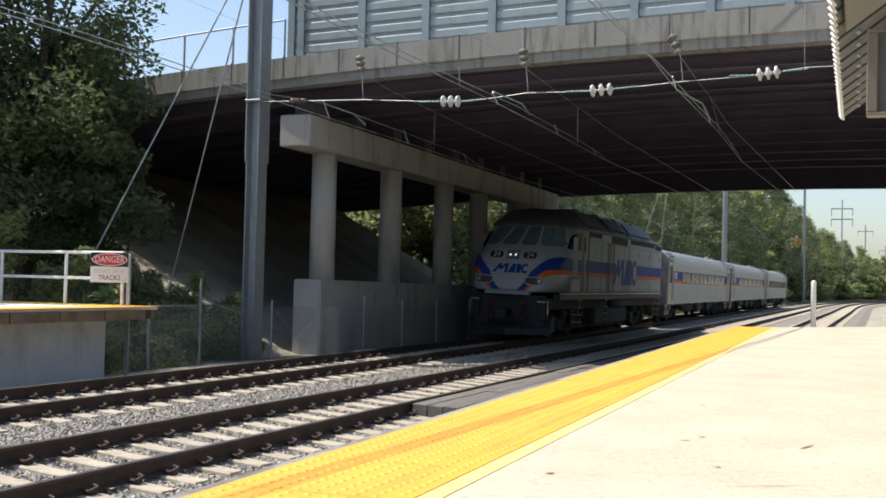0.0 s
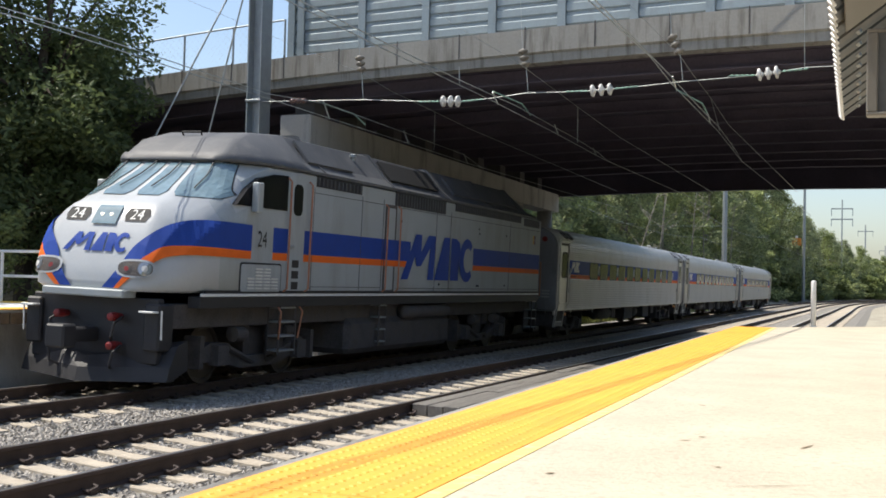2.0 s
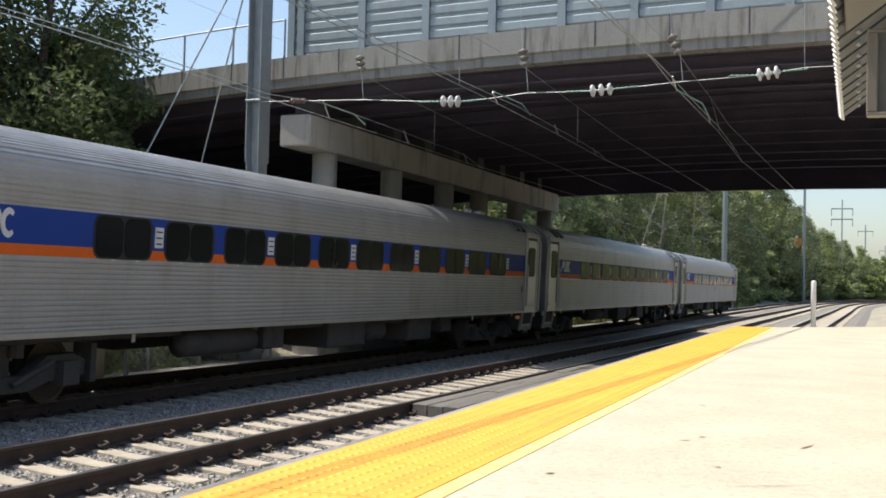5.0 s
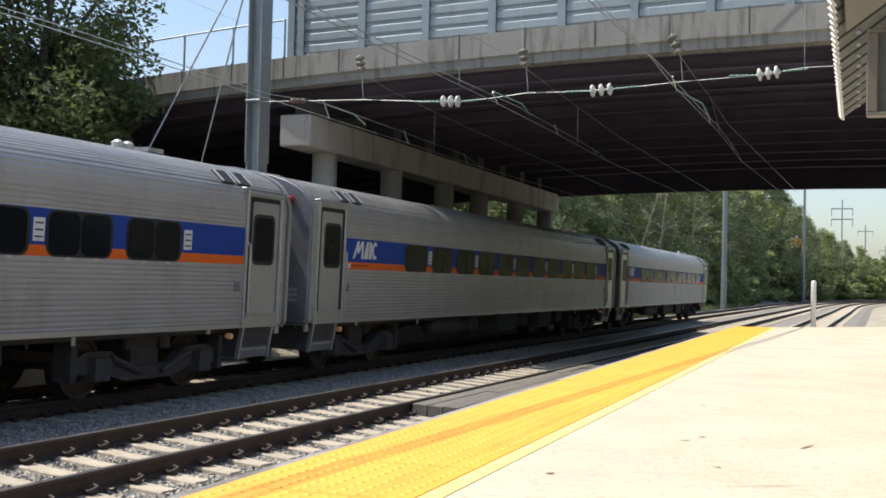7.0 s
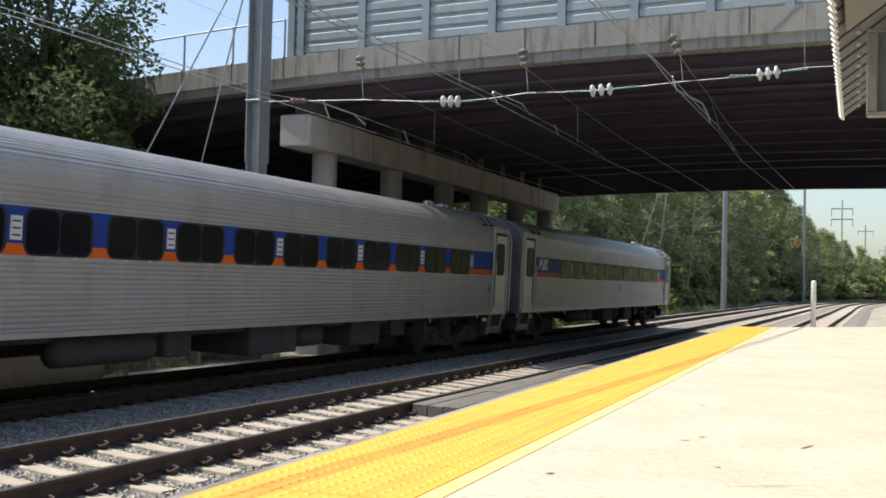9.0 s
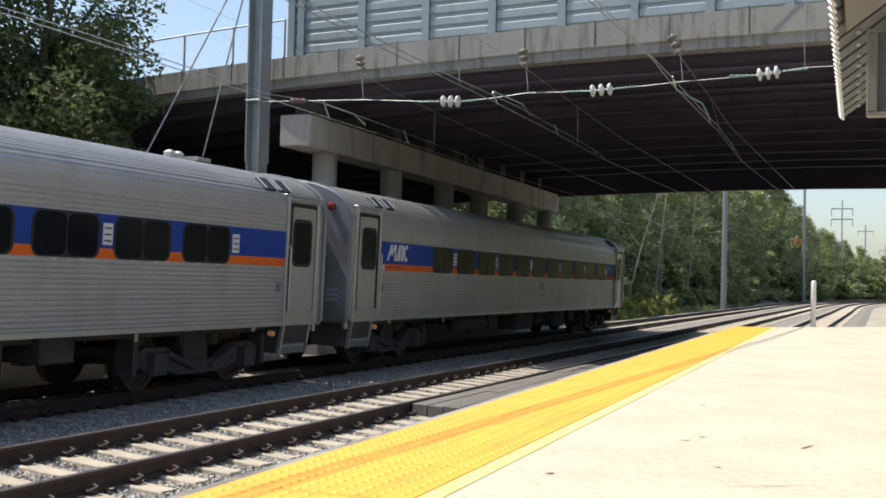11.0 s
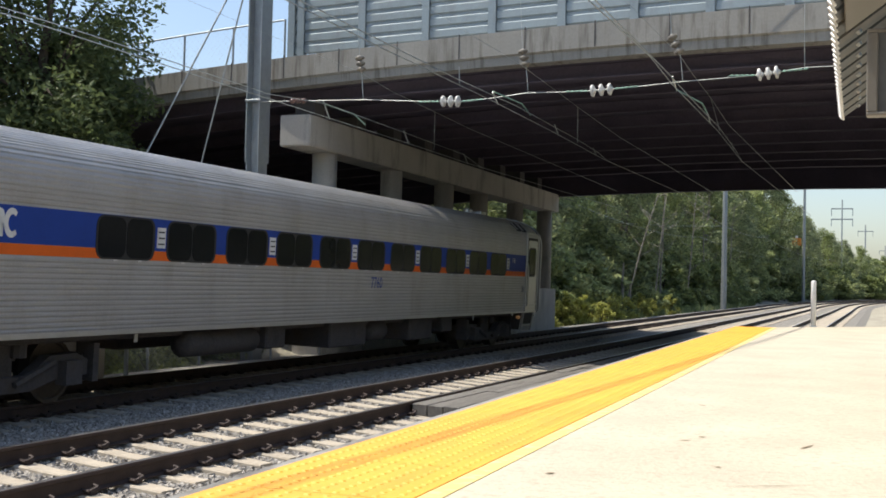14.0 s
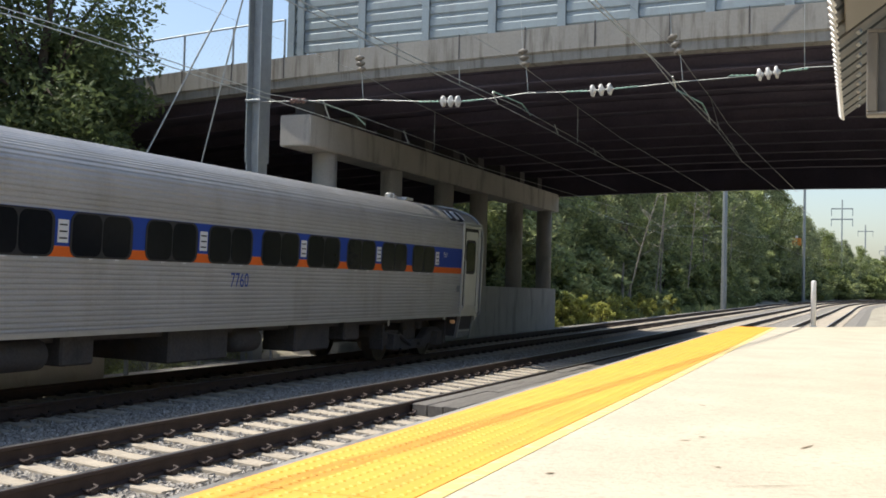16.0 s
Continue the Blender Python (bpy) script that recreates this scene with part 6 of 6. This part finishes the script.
def tree(seed, h, crown_r, crown_low, clumps, per, leaf, material, trunk_r, label, at, group="", lean=0.0, name="tree"):
    rng = np.random.default_rng(seed)
    t = thing(name, at, label, "tree" if name == "tree" else "shrub", group)
    bm = bmesh.new()
    top = Vector((rng.normal() * 0.4 + lean, rng.normal() * 0.4, h * 0.86))
    pts = [Vector((0, 0, -0.5)), Vector((top.x * 0.2 + rng.normal() * 0.1, top.y * 0.2, h * 0.3)), Vector((top.x * 0.6, top.y * 0.6 + rng.normal() * 0.15, h * 0.6)), top]
    rr = [trunk_r, trunk_r * 0.8, trunk_r * 0.5, trunk_r * 0.12]
    for i in range(3):
        tube(bm, pts[i], pts[i + 1], rr[i], rr[i + 1], seg=8)
    cs, rs = [], []
    for i in range(clumps):
        z = crown_low + (h - crown_low) * (i + rng.random()) / clumps
        f = (z - crown_low) / (h - crown_low)
        prof = math.sin(math.pi * min(1, 0.14 + 0.86 * f) ** 0.8) ** 0.6
        a = rng.random() * 6.283
        q = crown_r * prof * math.sqrt(rng.random()) * (0.75 + 0.5 * rng.random())
        c = np.array((lean * f + q * math.cos(a), q * math.sin(a), z))
        cs.append(c)
        rs.append(crown_r * (0.20 + 0.18 * rng.random()))
        if i % 3 == 0:
            k = min(2, int(max(0, (z * 0.75 / h)) * 3))
            s = pts[k].lerp(pts[k + 1], 0.6)
            mid = s.lerp(Vector(c), 0.5) + Vector((0, 0, 0.12 * q))
            tube(bm, s, mid, trunk_r * 0.26, trunk_r * 0.16, seg=5)
            tube(bm, mid, Vector(c), trunk_r * 0.16, trunk_r * 0.05, seg=5)
    part("trunk", bm, M_BARK_PALE if "wood" in label else M_BARK, t)
    v, f = leaf_cloud(rng, cs, rs, per, leaf)
    me = bpy.data.meshes.new("crown")
    me.from_pydata(v.tolist(), [], f.tolist())
    me.materials.append(material)
    ob = new("crown", me)
    ob.parent = t
    return t


def build_plants():
    rng = random.Random(21)
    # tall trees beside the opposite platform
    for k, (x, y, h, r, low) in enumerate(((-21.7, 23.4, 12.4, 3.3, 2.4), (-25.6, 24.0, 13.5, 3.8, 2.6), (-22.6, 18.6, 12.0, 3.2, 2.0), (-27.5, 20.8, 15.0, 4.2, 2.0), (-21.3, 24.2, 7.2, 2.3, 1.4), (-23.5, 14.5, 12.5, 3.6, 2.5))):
        tree(30 + k, h, r, low, 84, 330, 0.098, M_LEAF_SHADE, 0.24, "tall leafy oak tree, dense crown darkened for its shade", pose(x, y, ground_z(x, y), 0, 0, 40 * k), "trees beside the opposite platform")
    for k, (x, y, h) in enumerate(((-17.6, 20.9, 2.7), (-18.6, 19.8, 3.4), (-20.2, 20.2, 3.2), (-18.2, 23.2, 2.0), (-22, 19.5, 4.0))):
        tree(60 + k, h, h * 0.42, 0.3, 18, 120, 0.085, M_LEAF if k else M_LEAF_LIGHT, 0.05, "leafy green shrub growing behind the platform", pose(x, y, ground_z(x, y)), "trackside shrubs", name="shrub")
    # pale leaves paint in the partial sun on the shaded bank
    low = tree(70, 1.1, 0.75, 0.05, 14, 70, 0.06, M_LEAF_LIGHT, 0.02, "low grey-green weeds behind the fence", pose(-16.4, 19.4, ground_z(-16.4, 19.4)), "weeds behind the fence", name="weed")
    for k in range(52):
        x, yy = -16.0 - 3.4 * rng.random(), 19.2 + 7.4 * rng.random()
        copy_thing(low, pose(x, yy, ground_z(x, yy) - rng.uniform(0.0, 0.45), 0, 0, rng.uniform(0, 360)))
    # woods beyond the bridge
    kinds = []
    for k, (h, r, low, mm) in enumerate(((17, 4.2, 2.0, M_LEAF_WOOD), (19, 4.6, 3.0, M_LEAF), (10.5, 3.4, 1.0, M_LEAF_LIGHT), (16, 3.6, 2.5, M_LEAF_LIGHT), (21, 4.8, 3.5, M_LEAF_WOOD))):
        kinds.append(tree(80 + k, h, r, low, 66, 120, 0.20, mm, 0.22, "tall broadleaf tree at the wood's edge", pose(-32 - 2 * k, 150 + 16 * k, ground_z(-32 - 2 * k, 150 + 16 * k)), "woods beyond the bridge"))
    KIND_H = (17, 19, 10.5, 16, 21)   # the wood grows lower along the curve
    y = 57.0
    n = 0
    while y < 420:
        tx = TRACK_X(min(y, 390))
        for row, dx in enumerate((9.5, 14.0, 20.0, 28.0)):
            if row > 1 and y > 90:
                continue
            x = tx - dx - rng.uniform(-1.2, 2.2) - 1.5 * smooth(60, 110, y)
            yy = y + rng.uniform(-1.6, 1.6)
            if yy < 62 and x > -22:
                continue
            pick = 2 if (row > 1 or y < 66) else (n * 7 + row * 3 + rng.randint(0, 1)) % 5
            if pick == 2 and row < 2 and y > 90:
                pick = 0
            small = 1.0 if pick == 2 else float(np.interp(yy, (57, 120, 215, 250, 300, 350, 400), (16, 19, 23.5, 21, 16.5, 12, 8.5))) * rng.uniform(0.84, 1.04) / KIND_H[pick]
            copy_thing(kinds[pick], pose(x, yy, ground_z(x, yy) - 0.2 - rng.uniform(0, 2.0) * small, 0, 0, rng.uniform(0, 360)) @ Matrix.Scale(small, 4))
            n += 1
        y += 3.6 + 0.012 * y
    # unseen trees to the right, added to darken reflections in the train's side
    for k in range(160):
        x, yy = 40 + 3.0 * (k % 2) + rng.uniform(0, 3), -90 + 5.2 * (k // 2) + 2.6 * (k % 2)
        if yy > 58:
            x -= 25
        copy_thing(kinds[k % 5], pose(x + 0.03 * max(0, yy - 40), yy, ground_z(x, yy) - 0.3, 0, 0, 50 * k))
    # unseen trees behind the camera, added to close in the reflected surroundings
    for k in range(16):
        copy_thing(kinds[k % 5], pose(-28 + 3.4 * k, -72 + rng.uniform(-3, 3), -0.5, 0, 0, 70 * k))
    shr = [tree(100 + k, 2.2, 1.3, 0.15, 26, 90, 0.13, M_LEAF_LIGHT if k else M_LEAF, 0.04, "bright green shrub on the railway verge", pose(-19.0 - 3 * k, 60 + 3 * k, ground_z(-19 - 3 * k, 60 + 3 * k)), "verge shrubs", name="shrub") for k in range(2)]
    for k in range(46):
        yy = 53 + 2.4 * k + rng.uniform(-1, 1)
        x = TRACK_X(yy) - 4.9 - rng.uniform(0, 2.6)
        copy_thing(shr[k % 2], pose(x, yy, ground_z(x, yy) - rng.uniform(0.2, 1.0), 0, 0, rng.uniform(0, 360)))
    # undergrowth between the trunks, larger with distance from the line
    for k in range(150):
        yy = 58 + 345 * (k / 150) ** 1.25 + rng.uniform(-1, 1)
        back = 6.5 + 9.0 * rng.random()
        x = TRACK_X(min(yy, 390)) - back
        copy_thing(shr[(k * 3) % 2], pose(x, yy, ground_z(x, yy) - rng.uniform(0.1, 0.5), 0, 0, rng.uniform(0, 360)) @ Matrix.Scale((0.7 + 0.14 * back) * (1.0 + yy / 500), 4))
    # dead bare trunks at the wood's edge
    for k, (x, yy, h, lx, r) in enumerate(((-19.6, 80.0, 3.9, 0.05, 0.17), (-19.1, 80.6, 2.5, -0.1, 0.16), (-20.4, 84.0, 11.0, 3.0, 0.11), (-20.6, 95.0, 10.5, 1.0, 0.12), (-21.4, 101.0, 12.0, 0.4, 0.12), (-22.6, 88.0, 10.0, -0.5, 0.11), (-22.2, 118.0, 12.0, 0.9, 0.14), (-22.8, 132.0, 13.0, -0.4, 0.14), (-23.0, 150.0, 13.0, 0.7, 0.15))):
        r *= 1.0 if h < 6 else 0.75
        sn = thing("dead_tree", pose(x, yy, ground_z(x, yy)), "pale bare dead trunk at the wood's edge", "tree", "dead trunks")
        bm = bmesh.new()
        n = 6
        pts = [Vector((lx * (i / n) ** 1.2 + 0.05 * rng.uniform(-1, 1), 0.05 * rng.uniform(-1, 1), -0.3 + (h + 0.3) * i / n)) for i in range(n + 1)]
        for i in range(n):
            tube(bm, pts[i], pts[i + 1], r * (1 - 0.7 * i / n), r * (1 - 0.7 * (i + 1) / n), seg=7)
        part("trunk", bm, M_BARK_DEAD, sn)
        if h > 6:
            for i in (2, 3, 4, 5):
                for e in (-1, 1):
                    q = pts[i].lerp(pts[i + 1], rng.random())
                    m = q + Vector((e * rng.uniform(0.6, 1.2), rng.uniform(-0.6, 0.6), rng.uniform(0.3, 0.9)))
                    bm = bmesh.new()
                    tube(bm, q, m, r * 0.32, r * 0.2, seg=5)
                    tube(bm, m, m + Vector((e * rng.uniform(0.2, 0.7), rng.uniform(-0.4, 0.4), rng.uniform(0.4, 1.0))), r * 0.2, r * 0.06, seg=5)
                    part("branch", bm, M_BARK_DEAD, sn)
    # tall weeds by the end of the pier, sunlit by their pale leaf colour
    gold = [tree(120 + k, 1.7, 0.75, 0.1, 22, 80, 0.10, M_LEAF_SUN, 0.03, "tall sunlit yellow-green weeds beside the track", pose(-18.4 - 0.7 * k, 60.0 + 4 * k, ground_z(-18.4 - 0.7 * k, 60.0 + 4 * k)), "sunlit weeds", name="weed") for k in range(2)]
    for k in range(30):
        yy = 54 + 1.4 * k + rng.uniform(-0.6, 0.6)
        x = TRACK_X(yy) - 3.9 - rng.uniform(0, 1.8)
        copy_thing(gold[k % 2], pose(x, yy, ground_z(x, yy) - rng.uniform(0.0, 0.6), 0, 0, rng.uniform(0, 360)))
    # weeds and grass
    g = np.random.default_rng(9)
    vs, fs = [], []
    for i in range(14000):
        if i < 6500:
            yy, lx = 17.5 + 9 * g.random(), 4.3 + 4.6 * g.random() ** 1.2
        else:
            yy, lx = 52 + 90 * g.random() ** 1.5, 4.0 + 4.5 * g.random()
        x = TRACK_X(yy) - lx
        z = ground_z(x, yy)
        hgt = (0.16 + 0.34 * g.random()) * (1.5 if i >= 6500 else 1.0)
        a, b = g.random() * 6.283, g.normal() * 0.12
        w = 0.012 * (1 + yy / 30)
        n0 = len(vs)
        vs += [(x - w * math.cos(a), yy - w * math.sin(a), z - 0.03), (x + w * math.cos(a), yy + w * math.sin(a), z - 0.03), (x + b, yy + g.normal() * 0.1, z + hgt)]
        fs.append((n0, n0 + 1, n0 + 2))
    me = bpy.data.meshes.new("grass")
    me.from_pydata(vs, [], fs)
    me.materials.append(M_LEAF_LIGHT)
    tagged(new("grass", me), "dry green grass and weeds on the verge", "grass", kind="stuff")


build_plants()

# ---------------- motion ----------------
UNEVEN_T = (0, 1, 1.5, 2, 2.5, 3, 3.5, 4.2, 6.3, 7.5, 8.3, 9.2, 11.3, 12, 12.5, 13, 13.5, 14, 14.5, 15, 15.5, 16)   # uneven braking
UNEVEN_S = (0.5, 0.5, 0.38, 0.25, 0.03, -0.15, -0.10, 0.10, 0.12, 0.08, 0.15, 0.25, 0.38, 0.33, 0.28, 0.17, 0.05, -0.04, -0.12, -0.19, -0.22, -0.22)


def travel(t):
    """Metres run since the start; the train is braking."""
    return 11.3 * t - 0.2825 * t * t + float(np.interp(t, UNEVEN_T, UNEVEN_S))


def ride(s):
    """Pose of a vehicle whose middle is s metres along the line."""
    a, b = track_frame(y_at(s - 7)).translation, track_frame(y_at(s + 7)).translation
    d = b - a
    return Matrix.Translation((a + b) / 2) @ Matrix.Rotation(-math.atan2(d.x, d.y), 4, "Z") @ Matrix.Rotation(CANT, 4, "Y")


def motions():
    times = [0.5 * i for i in range(33)]
    for ob, s0 in ((loco, LOCO_MID), (coaches[0], COACH_MID), (coaches[1], COACH_MID + PITCH_S - 0.14), (coaches[2], COACH_MID + 2 * PITCH_S)):
        walk(ob, [(t, ride(s0 - travel(t))) for t in times])
    for ob, y, r in WHEELS:
        steps = 320
        walk(ob, [(16.0 * i / steps, Matrix.Translation((0, y, r)) @ Matrix.Rotation(travel(16.0 * i / steps) / r, 4, "X")) for i in range(steps + 1)])


motions()
